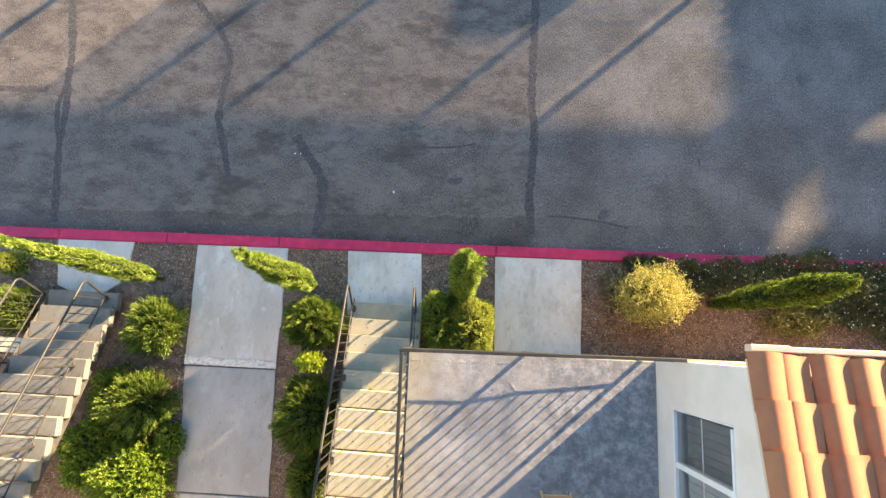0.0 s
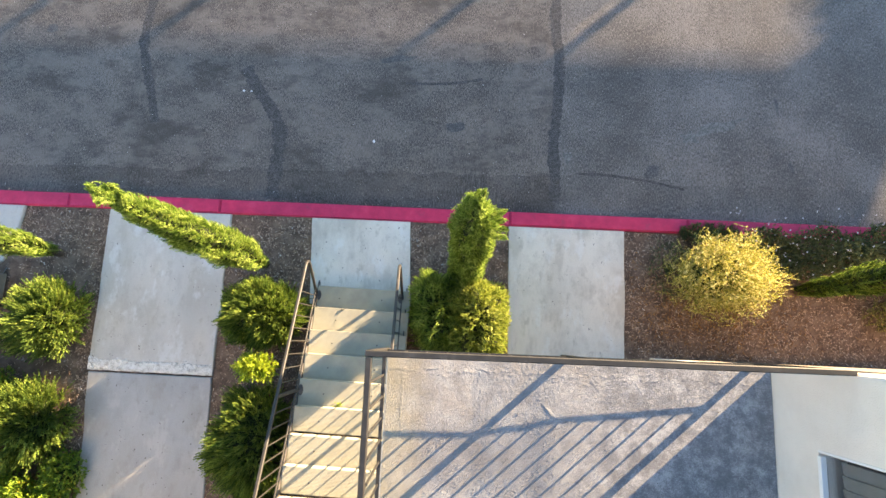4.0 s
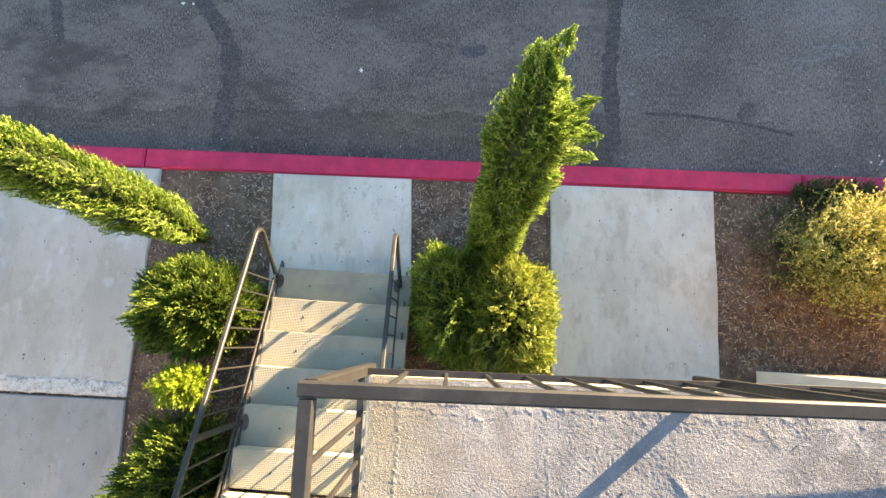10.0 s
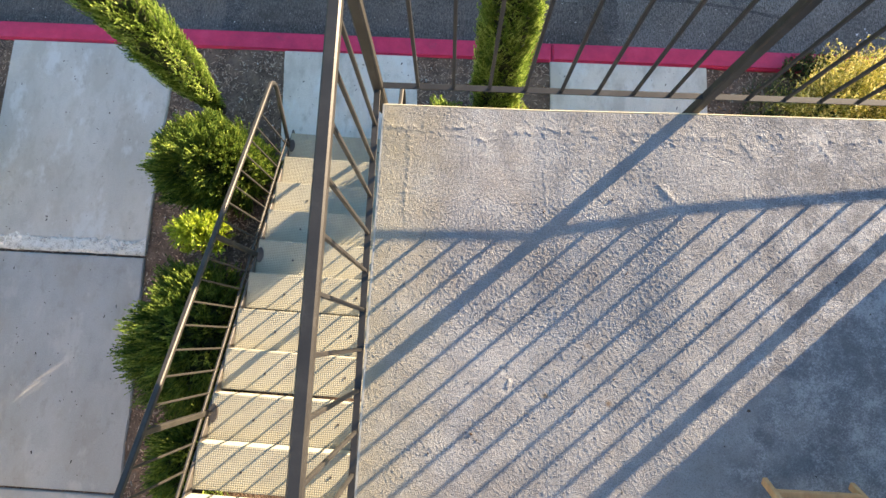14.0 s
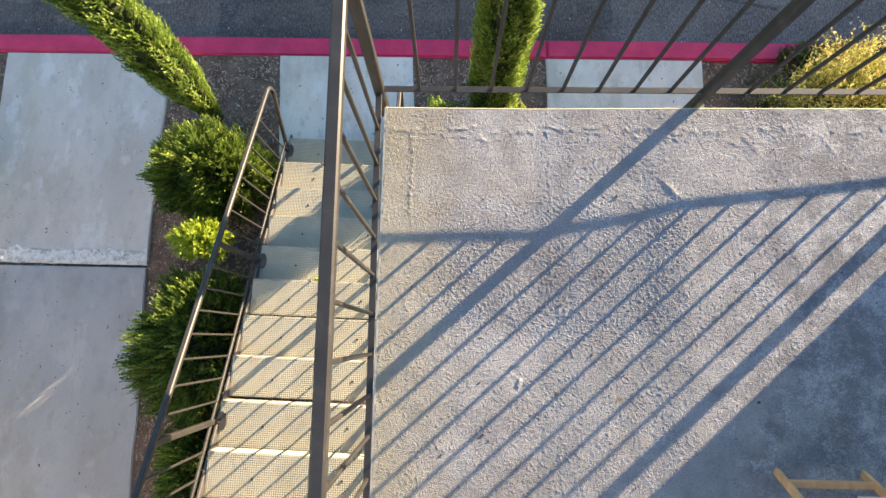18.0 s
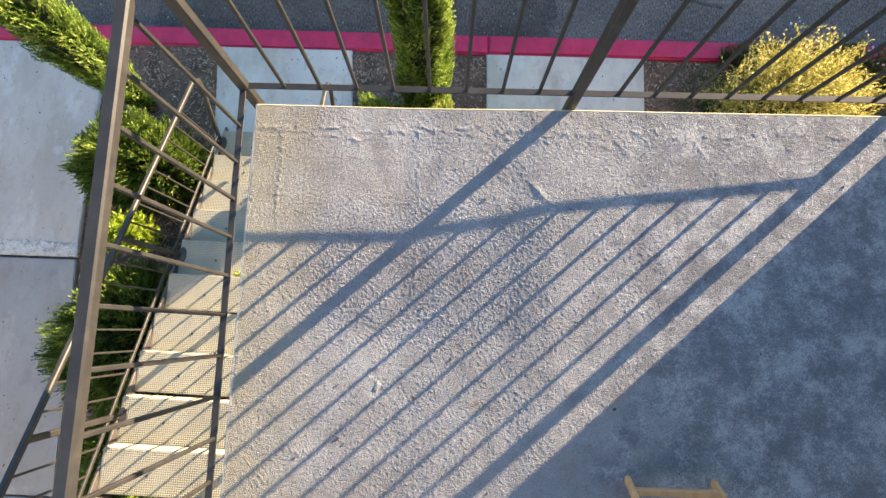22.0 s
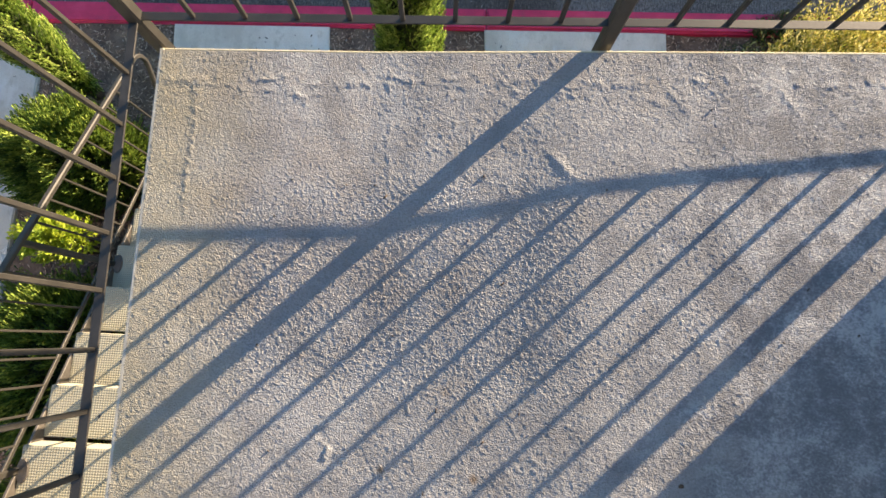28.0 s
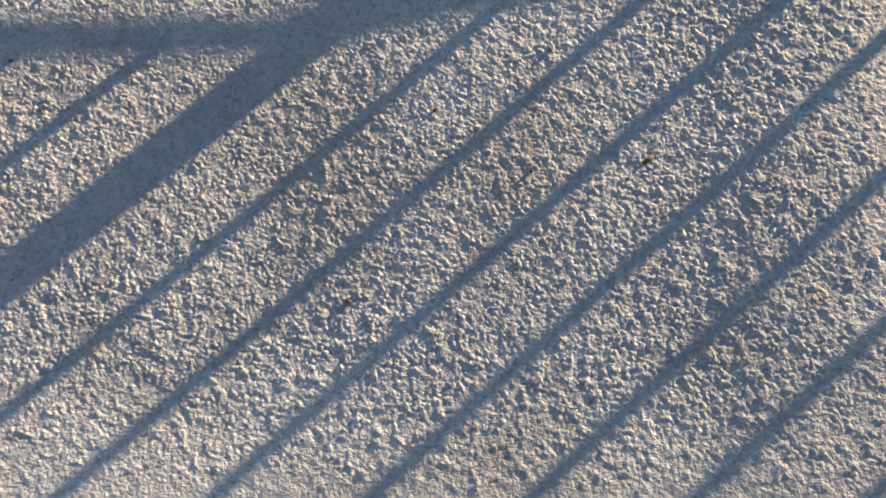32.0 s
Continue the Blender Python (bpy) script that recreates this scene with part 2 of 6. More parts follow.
M_SOIL = mat("soil", [(0.25, (0.065, 0.042, 0.030)), (0.5, (0.165, 0.110, 0.078)), (0.75, (0.28, 0.195, 0.142))], scale=7, detail=9, rough=0.95,
             bump=2.5, bump_scale=45, speck=0.4, speck_scale=90)
M_CHIPS = mat("wood_chips", [(0.12, (0.065, 0.040, 0.029)), (0.46, (0.27, 0.166, 0.112)), (0.74, (0.58, 0.41, 0.295)), (0.92, (0.55, 0.45, 0.36)), (0.975, (0.78, 0.70, 0.60))], scale=3,
              rough=0.9, island=0.85)
M_DECK = mat("deck_coating", [(0.25, (0.238, 0.243, 0.253)), (0.5, (0.318, 0.325, 0.336)), (0.75, (0.393, 0.401, 0.410))], scale=2.2, detail=9, rough=0.9,
             bump=1.45, bump_scale=225, stain=[((0.17, 0.168, 0.172), 0.46, 0.64, 0.45, 6.0), ((0.17, 0.168, 0.172), 0.50, 0.64, 0.38, 2.0), ((0.24, 0.20, 0.165), 0.50, 0.68, 0.42, 1.4), ((0.15, 0.135, 0.13), 0.50, 0.62, 0.55, 150.0)], speck=0.4, speck_scale=260)
# yellowish moss stain in an uneven strip along the coating's open side
_n, _l = M_DECK.node_tree.nodes, M_DECK.node_tree.links
_b = _n["Principled BSDF"]
_before = _b.inputs["Base Color"].links[0].from_socket
_co, _sx, _nz = _n.new("ShaderNodeTexCoord"), _n.new("ShaderNodeSeparateXYZ"), _n.new("ShaderNodeTexNoise")
_nz.inputs["Scale"].default_value, _nz.inputs["Detail"].default_value = 9.0, 6.0
_l.new(_co.outputs["Object"], _sx.inputs[0])
_l.new(_co.outputs["Object"], _nz.inputs["Vector"])
_ad = _n.new("ShaderNodeMath")
_ad.operation = 'MULTIPLY_ADD'
_ad.inputs[1].default_value = 0.30
_l.new(_nz.outputs["Fac"], _ad.inputs[0])
_l.new(_sx.outputs[0], _ad.inputs[2])
_rg = _n.new("ShaderNodeMapRange")
_rg.inputs["From Min"].default_value, _rg.inputs["From Max"].default_value = 0.38, 0.0
_rg.inputs["To Max"].default_value = 0.48
_l.new(_ad.outputs[0], _rg.inputs["Value"])
_mx = _n.new("ShaderNodeMix")
_mx.data_type = 'RGBA'
_mx.inputs[7].default_value = (0.36, 0.315, 0.18, 1)
_l.new(_rg.outputs[0], _mx.inputs["Factor"])
_l.new(_before, _mx.inputs[6])
_l.new(_mx.outputs[2], _b.inputs["Base Color"])
# blotchy stains beside the house wall, toned dark to deepen the shade there
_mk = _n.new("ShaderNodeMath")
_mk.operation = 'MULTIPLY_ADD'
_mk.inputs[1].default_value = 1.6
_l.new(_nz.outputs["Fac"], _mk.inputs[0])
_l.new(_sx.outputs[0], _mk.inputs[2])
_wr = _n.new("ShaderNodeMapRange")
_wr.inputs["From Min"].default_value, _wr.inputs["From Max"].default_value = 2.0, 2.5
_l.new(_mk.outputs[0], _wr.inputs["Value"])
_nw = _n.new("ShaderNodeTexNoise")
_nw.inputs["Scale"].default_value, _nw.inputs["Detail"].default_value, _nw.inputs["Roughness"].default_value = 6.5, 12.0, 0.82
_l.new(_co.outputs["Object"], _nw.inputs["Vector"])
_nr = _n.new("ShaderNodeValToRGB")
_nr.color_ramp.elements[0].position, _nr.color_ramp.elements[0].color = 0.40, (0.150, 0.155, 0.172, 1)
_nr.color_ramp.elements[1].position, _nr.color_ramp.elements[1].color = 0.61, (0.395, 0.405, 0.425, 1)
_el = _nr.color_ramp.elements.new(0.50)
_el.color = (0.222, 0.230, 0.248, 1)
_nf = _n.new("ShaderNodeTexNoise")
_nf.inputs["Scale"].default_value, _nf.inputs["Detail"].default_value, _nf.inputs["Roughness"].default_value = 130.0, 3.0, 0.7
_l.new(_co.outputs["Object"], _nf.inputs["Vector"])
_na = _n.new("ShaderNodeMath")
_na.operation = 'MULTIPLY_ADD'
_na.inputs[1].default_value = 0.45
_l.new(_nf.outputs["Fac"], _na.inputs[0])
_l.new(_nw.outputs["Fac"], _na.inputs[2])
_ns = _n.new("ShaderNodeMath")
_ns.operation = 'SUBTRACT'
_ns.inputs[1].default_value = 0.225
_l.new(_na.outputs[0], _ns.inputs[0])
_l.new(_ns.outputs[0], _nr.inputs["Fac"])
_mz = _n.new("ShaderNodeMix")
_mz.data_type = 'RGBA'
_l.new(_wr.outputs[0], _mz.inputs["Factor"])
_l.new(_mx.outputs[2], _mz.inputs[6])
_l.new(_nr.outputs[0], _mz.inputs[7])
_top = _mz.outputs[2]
# rust and tannin spots
for _x, _y, _r, _k in ((0.615, -1.445, 0.016, 0.75), (0.885, -1.462, 0.018, 0.75), (0.80, -1.22, 0.022, 0.30), (0.36, -1.12, 0.03, 0.18), (1.13, -1.05, 0.026, 0.25)):
    _vd = _n.new("ShaderNodeVectorMath")
    _vd.operation = 'DISTANCE'
    _fl = _n.new("ShaderNodeCombineXYZ")
    _l.new(_sx.outputs[0], _fl.inputs[0])
    _l.new(_sx.outputs[1], _fl.inputs[1])
    _l.new(_fl.outputs[0], _vd.inputs[0])
    _vd.inputs[1].default_value = (_x, _y, 0)
    _sr = _n.new("ShaderNodeMapRange")
    _sr.inputs["From Min"].default_value, _sr.inputs["From Max"].default_value, _sr.inputs["To Max"].default_value = _r, _r * 0.25, _k
    _l.new(_vd.outputs["Value"], _sr.inputs["Value"])
    _ms = _n.new("ShaderNodeMix")
    _ms.data_type = 'RGBA'
    _ms.inputs[7].default_value = (0.17, 0.105, 0.05, 1)
    _l.new(_sr.outputs[0], _ms.inputs["Factor"])
    _l.new(_top, _ms.inputs[6])
    _top = _ms.outputs[2]
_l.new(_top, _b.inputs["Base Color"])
M_TREAD = mat("tread_concrete", [(0.25, (0.295, 0.285, 0.23)), (0.5, (0.375, 0.36, 0.275)), (0.8, (0.435, 0.415, 0.322))], scale=3.5, detail=8, rough=0.85,
              bump=0.4, bump_scale=180, dimple=0.019, stain=((0.27, 0.25, 0.21), 0.56, 0.78, 0.5), stain_scale=3.0, piece=0.15)
M_TREAD_GREY = mat("grey_tread_concrete", [(0.25, (0.145, 0.143, 0.123)), (0.5, (0.205, 0.20, 0.172)), (0.8, (0.27, 0.26, 0.222))], scale=3.5, detail=8, rough=0.88,
                   bump=0.4, bump_scale=180, dimple=0.019, stain=((0.20, 0.19, 0.17), 0.52, 0.75, 0.55), stain_scale=2.4, piece=0.2)
M_STEEL = mat("painted_steel", [(0.25, (0.019, 0.018, 0.016)), (0.5, (0.029, 0.027, 0.024)), (0.78, (0.05, 0.047, 0.041))], scale=9, detail=9, rough=0.5,
              bump=0.1, bump_scale=160, stain=((0.10, 0.096, 0.089), 0.57, 0.75, 0.45), stain_scale=7, speck=0.1, speck_scale=220)
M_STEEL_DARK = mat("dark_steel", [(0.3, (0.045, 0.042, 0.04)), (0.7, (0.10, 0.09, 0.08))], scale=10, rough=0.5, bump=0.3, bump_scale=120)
M_FLASHING = mat("flashing", [(0.3, (0.36, 0.345, 0.30)), (0.7, (0.48, 0.46, 0.40))], scale=6, rough=0.5, bump=0.3, bump_scale=80)
# warm cream: a sunlit look put into the colour
M_DRIP = mat("drip_metal", [(0.3, (0.60, 0.53, 0.35)), (0.7, (0.72, 0.65, 0.45))], scale=8, rough=0.45, stain=((0.40, 0.37, 0.30), 0.6, 0.75, 0.6), stain_scale=9)
M_STUCCO = mat("stucco", [(0.3, (0.69, 0.645, 0.585)), (0.5, (0.74, 0.695, 0.635)), (0.75, (0.79, 0.745, 0.685))], scale=3, detail=8, rough=0.92, bump=1.4, bump_scale=110,
               stain=((0.60, 0.565, 0.51), 0.6, 0.8, 0.4))
# made-up tan for an unseen wall face, to cut the light it bounces
M_LOW_BOUNCE_STUCCO = mat("low_bounce_stucco", [(0.3, (0.25, 0.20, 0.155)), (0.5, (0.29, 0.235, 0.18)), (0.75, (0.33, 0.27, 0.21))], scale=3, detail=8, rough=0.92, bump=1.4, bump_scale=110)
M_TRIM = mat("cream_trim", [(0.3, (0.56, 0.45, 0.35)), (0.7, (0.64, 0.53, 0.42))], scale=5, rough=0.6, bump=0.3, bump_scale=60)
M_WHITE = mat("white_vinyl", [(0.3, (0.76, 0.76, 0.75)), (0.7, (0.82, 0.82, 0.81))], scale=8, rough=0.4)
M_TILE = mat("roof_tile", [(0.25, (0.36, 0.122, 0.058)), (0.5, (0.425, 0.155, 0.066)), (0.75, (0.47, 0.185, 0.076))], scale=5, detail=8, rough=0.75, bump=0.5,
             bump_scale=120, piece=0.28, stain=((0.36, 0.20, 0.12), 0.55, 0.8, 0.5), stain_scale=6, speck=0.12, speck_scale=240)
M_BLIND = mat("blinds", [(0.3, (0.25, 0.25, 0.24)), (0.7, (0.33, 0.33, 0.31))], scale=6, rough=0.7, piece=0.25)
# paler slats: the sky's reflection in the lower sash put into their colour
M_BLIND_REFLECT = mat("sky_reflect_blinds", [(0.3, (0.58, 0.60, 0.60)), (0.7, (0.68, 0.70, 0.70))], scale=6, rough=0.7, piece=0.1)
M_WOOD = mat("pale_wood", [(0.25, (0.46, 0.235, 0.10)), (0.5, (0.58, 0.32, 0.145)), (0.78, (0.68, 0.42, 0.21))], scale=5, detail=8, rough=0.55, bump=0.25,
             bump_scale=60, stretch=(6, 1.2, 6), piece=0.1)
M_WOOD_TOP = mat("pale_wood_top", [(0.25, (0.62, 0.48, 0.31)), (0.5, (0.70, 0.56, 0.38)), (0.78, (0.77, 0.64, 0.46))], scale=3, detail=8, rough=0.5, bump=0.2,
                 bump_scale=60, stretch=(1.0, 9, 9))
M_BARK = mat("bark", [(0.3, (0.06, 0.04, 0.028)), (0.7, (0.14, 0.10, 0.07))], scale=12, rough=0.95, bump=1.5, bump_scale=40)
# near-black green that paints the shade between the shoots
M_SHADE = mat("inner_shade", [(0.3, (0.016, 0.026, 0.007)), (0.7, (0.045, 0.06, 0.016))], scale=14, rough=1.0, bump=2.0, bump_scale=30)
M_CYPRESS = mat("cypress_leaf", [(0.2, (0.075, 0.14, 0.026)), (0.5, (0.235, 0.36, 0.060)), (0.82, (0.58, 0.69, 0.20))], scale=9, rough=0.8, island=0.6, leaf=0.34, spec=0.12)
# darker copy of the cypress leaf, one conifer's shade put into its colour
M_CYPRESS_SHADED = mat("shaded_cypress_leaf", [(0.2, (0.04, 0.08, 0.014)), (0.5, (0.13, 0.205, 0.036)), (0.85, (0.36, 0.47, 0.10))], scale=9, rough=0.8, island=0.6, leaf=0.36, spec=0.12)
M_SHRUB = mat("shrub_leaf", [(0.2, (0.058, 0.112, 0.021)), (0.5, (0.168, 0.262, 0.045)), (0.86, (0.40, 0.49, 0.10))], scale=7, rough=0.7, island=0.6, leaf=0.33, spec=0.3)
M_SHRUB_YELLOW = mat("yellowish_shrub_leaf", [(0.15, (0.09, 0.13, 0.022)), (0.5, (0.35, 0.43, 0.07)), (0.88, (0.72, 0.74, 0.21))], scale=8, rough=0.7, island=0.6, leaf=0.34, spec=0.3)
# lighter copy of the shrub leaf, brightened to lift a shrub in shade
M_SHRUB_MID = mat("lifted_shrub_leaf", [(0.15, (0.065, 0.125, 0.022)), (0.5, (0.22, 0.335, 0.052)), (0.88, (0.52, 0.63, 0.15))], scale=8, rough=0.7, island=0.55, leaf=0.38, spec=0.3)
M_LIME = mat("lime_leaf", [(0.15, (0.20, 0.30, 0.025)), (0.6, (0.40, 0.49, 0.045)), (0.95, (0.54, 0.60, 0.08))], scale=5, rough=0.5, island=0.6, leaf=0.35)
M_BROAD = mat("broad_leaf", [(0.1, (0.07, 0.145, 0.018)), (0.5, (0.165, 0.285, 0.032)), (0.86, (0.31, 0.42, 0.05)), (0.94, (0.38, 0.36, 0.04)), (0.975, (0.50, 0.14, 0.04))],
              scale=3, rough=0.45, island=0.9, leaf=0.3)
M_GOLD = mat("golden_leaf", [(0.05, (0.09, 0.13, 0.02)), (0.30, (0.25, 0.26, 0.04)), (0.55, (0.49, 0.44, 0.09)), (0.78, (0.80, 0.74, 0.32)), (0.95, (0.50, 0.30, 0.10))], scale=2.5, rough=0.55,
             island=0.8, leaf=0.28)
M_DULL_GOLD = mat("dull_golden_leaf", [(0.1, (0.08, 0.11, 0.025)), (0.5, (0.24, 0.24, 0.06)), (0.8, (0.46, 0.38, 0.15)), (0.96, (0.48, 0.30, 0.16))], scale=3, rough=0.6, island=0.75, leaf=0.3)
M_FALLEN = mat("fallen_leaf", [(0.1, (0.10, 0.045, 0.02)), (0.5, (0.26, 0.12, 0.04)), (0.9, (0.42, 0.24, 0.08))], scale=3, rough=0.8, island=0.85)
M_COVER = mat("cover_leaf", [(0.1, (0.034, 0.050, 0.020)), (0.5, (0.088, 0.108, 0.038)), (0.85, (0.17, 0.18, 0.07)), (0.96, (0.20, 0.145, 0.085))], scale=4, rough=0.6, island=0.7, leaf=0.2)
M_FLOWER = mat("white_flower", [(0.2, (0.62, 0.60, 0.66)), (0.8, (0.78, 0.77, 0.80))], scale=9, rough=0.7, island=0.8)
M_GRIT = mat("grit", [(0.05, (0.10, 0.085, 0.07)), (0.5, (0.32, 0.29, 0.26)), (0.95, (0.62, 0.60, 0.57))], scale=9, rough=0.9, island=0.95)
M_DARK_BIT = mat("dark_bits", [(0.1, (0.02, 0.015, 0.012)), (0.9, (0.075, 0.05, 0.035))], scale=9, rough=0.9, island=0.9)

M_CAR = mat("grey_car_paint", [(0.3, (0.16, 0.165, 0.17)), (0.7, (0.19, 0.195, 0.20))], scale=3, rough=0.25, metal=0.3)
M_DARK_GLASS = mat("tinted_car_glass", [(0.3, (0.010, 0.012, 0.013)), (0.7, (0.016, 0.018, 0.02))], scale=2, rough=0.06)
M_GLASS = bpy.data.materials.new("window_glass")
M_GLASS.use_nodes = True
_g = M_GLASS.node_tree.nodes["Principled BSDF"]
_g.inputs["Transmission Weight"].default_value, _g.inputs["Roughness"].default_value, _g.inputs["IOR"].default_value = 1.0, 0.02, 1.45


# ---- mesh tools ----
def world_of(ob):
    return world_of(ob.parent) @ ob.matrix_parent_inverse @ ob.matrix_basis if ob.parent else ob.matrix_basis.copy()


def under(ob, parent):
    if parent is not None:
        ob.parent = parent
        ob.matrix_parent_inverse = world_of(parent).inverted()
    return ob


def part(name, bm, material, parent=None, label="", smooth=False):
    """Links a bmesh as one mesh object under a thing or a part."""
    me = bpy.data.meshes.new(name)
    bm.normal_update()
    bm.to_mesh(me)
    bm.free()
    me.materials.append(material)
    if smooth:
        me.shade_smooth()
    ob = under(new(name, me), parent)
    return tagged(ob, label) if label else ob


def thing(name, place, label, category, group="", kind=""):
    ob = new(name)
    ob.empty_display_size = 0.1
    ob.matrix_basis = pose(*place)
    return tagged(ob, label, category, group, kind)


def np_mesh(name, verts, faces, material, parent=None, smooth=False):
    """A mesh from arrays; all faces have the same number of corners."""
    me = bpy.data.meshes.new(name)
    verts, faces = np.asarray(verts, np.float32), np.asarray(faces, np.int32)
    me.vertices.add(len(verts))
    me.vertices.foreach_set("co", verts.ravel())
    k = faces.shape[1]
    me.loops.add(faces.size)
    me.loops.foreach_set("vertex_index", faces.ravel())
    me.polygons.add(len(faces))
    me.polygons.foreach_set("loop_start", np.arange(0, faces.size, k, dtype=np.int32))
    me.polygons.foreach_set("loop_total", np.full(len(faces), k, np.int32))
    me.update(calc_edges=True)
    me.materials.append(material)
    if smooth:
        me.shade_smooth()
    return under(new(name, me), parent)


def box(bm, lo, hi, bevel=0.0):
    """An upright box between two corners, with chamfered edges."""
    m = Matrix.LocRotScale([(a + b) / 2 for a, b in zip(lo, hi)], None, [b - a for a, b in zip(lo, hi)])
    made = bmesh.ops.create_cube(bm, size=1, matrix=m)["verts"]
    if bevel:
        edges = list({e for v in made for e in v.link_edges})
        bmesh.ops.bevel(bm, geom=edges, offset=bevel, segments=2, affect='EDGES', profile=0.6)
    return bm


def bar(bm, a, b, w, h, c=0.15):
    """A square tube with chamfered edges from a to b; h is measured upwards, or along y for an upright one."""
    a, b = Vector(a), Vector(b)
    d = (b - a).normalized()
    up = Vector((0, 1, 0)) if abs(d.z) > 0.9 else Vector((0, 0, 1))
    s = d.cross(up).normalized()
    u = s.cross(d).normalized()
    k = min(w, h) * c
    ring = [(-w / 2 + k, -h / 2), (w / 2 - k, -h / 2), (w / 2, -h / 2 + k), (w / 2, h / 2 - k), (w / 2 - k, h / 2), (-w / 2 + k, h / 2), (-w / 2, h / 2 - k), (-w / 2, -h / 2 + k)]
    va = [bm.verts.new(a + s * x + u * y) for x, y in ring]
    vb = [bm.verts.new(b + s * x + u * y) for x, y in ring]
    for i in range(8):
        j = (i + 1) % 8
        bm.faces.new((va[i], va[j], vb[j], vb[i]))
    bm.faces.new(va[::-1])
    bm.faces.new(vb)
    return bm


def tube(bm, points, w, h):
    """A bent square tube along points that lie in an upright plane x = const or nearly so."""
    pts = [Vector(p) for p in points]
    rings = []
    for i, p in enumerate(pts):
        d = (pts[min(i + 1, len(pts) - 1)] - pts[max(i - 1, 0)]).normalized()
        s = Vector((1, 0, 0))
        s = (s - d * s.dot(d)).normalized()
        u = s.cross(d)
        c = 0.18 * min(w, h)
        ring = [(-w / 2 + c, -h / 2), (w / 2 - c, -h / 2), (w / 2, -h / 2 + c), (w / 2, h / 2 - c), (w / 2 - c, h / 2), (-w / 2 + c, h / 2), (-w / 2, h / 2 - c), (-w / 2, -h / 2 + c)]
        rings.append([bm.verts.new(p + s * x + u * y) for x, y in ring])
    for r, q in zip(rings, rings[1:]):
        for i in range(8):
            j = (i + 1) % 8
            bm.faces.new((r[i], r[j], q[j], q[i]))
    bm.faces.new(rings[0][::-1])
    bm.faces.new(rings[-1])
    return bm


def B():
    return bmesh.new()


def blob(bm, x, y, z, rx, ry, rz, seed, rough=0.12, sub=3):
    """An uneven rounded lump."""
    made = bmesh.ops.create_icosphere(bm, subdivisions=sub, radius=1)["verts"]
    for v in made:
        k = 1 + rough * 2 * noise.noise(v.co * 2.3 + Vector((seed, 3.1 * seed, 0)))
        v.co = Vector((x + v.co.x * rx * k, y + v.co.y * ry * k, z + v.co.z * rz * k))
    return bm


def flat_patch(bm, x, y, z, rx, ry, turn, seed, n=18, rough=0.35):
    """A thin uneven patch that lies on a level surface."""
    c, s = math.cos(turn), math.sin(turn)
    ring = []
    for i in range(n):
        a = 2 * math.pi * i / n
        k = 1 + rough * 2 * noise.noise(Vector((math.cos(a) * 1.3 + seed * 7.7, math.sin(a) * 1.3, seed)))
        u, v = rx * k * math.cos(a), ry * k * math.sin(a)
        ring.append(bm.verts.new((x + c * u - s * v, y + s * u + c * v, z)))
    bm.faces.new(ring)
    return bm


# ---- foliage tools ----
def unit(a):
    return a / np.maximum(np.linalg.norm(a, axis=-1, keepdims=True), 1e-9)


def leaf_mesh(name, base, way, length, width, rng, material, parent, fold=0.25, lying=False):
    """Many small pointed leaves: from base along way, each a folded diamond of two triangles."""
    n = len(base)
    way = unit(way)
    side = unit(np.cross(way, rng.normal(size=(n, 3)) * (0.3 if lying else 1.0) + ([0, 0, -1.0] if lying else [0, 0, 0])))
    face = np.cross(side, way)
    length = np.broadcast_to(np.asarray(length, float), (n,))[:, None]
    width = np.broadcast_to(np.asarray(width, float), (n,))[:, None]
    mid = base + way * length * 0.45 + face * width * fold
    tip = base + way * length
    v = np.stack([base, mid + side * width / 2, tip, mid - side * width / 2], 1).reshape(-1, 3)
    i = np.arange(n)[:, None] * 4
    f = np.concatenate([i + [0, 1, 2], i + [0, 2, 3]], 1).reshape(-1, 3)
    return np_mesh(name, v, f, material, parent)


def shoots(root, way, rng, per, shoot, leaf, spread):
    """Leaves along shoots: returns bases, directions and lengths. Leaves stand off to all sides of their shoot and point forwards."""
    n = len(root)
    way = unit(way)
    s = (np.arange(per) + rng.random((n, per))) / per
    lift = np.broadcast_to(np.asarray(shoot, float), (n,))[:, None]
    base = root[:, None] + way[:, None] * (s * lift)[..., None]
    off = rng.normal(size=(n, per, 3))
    off = unit(off - (off * way[:, None]).sum(-1, keepdims=True) * way[:, None])
    d = unit(way[:, None] + off * spread)
    size = leaf * (0.65 + 0.5 * rng.random((n, per))) * (1.1 - 0.35 * s)
    return base.reshape(-1, 3), d.reshape(-1, 3), size.ravel()


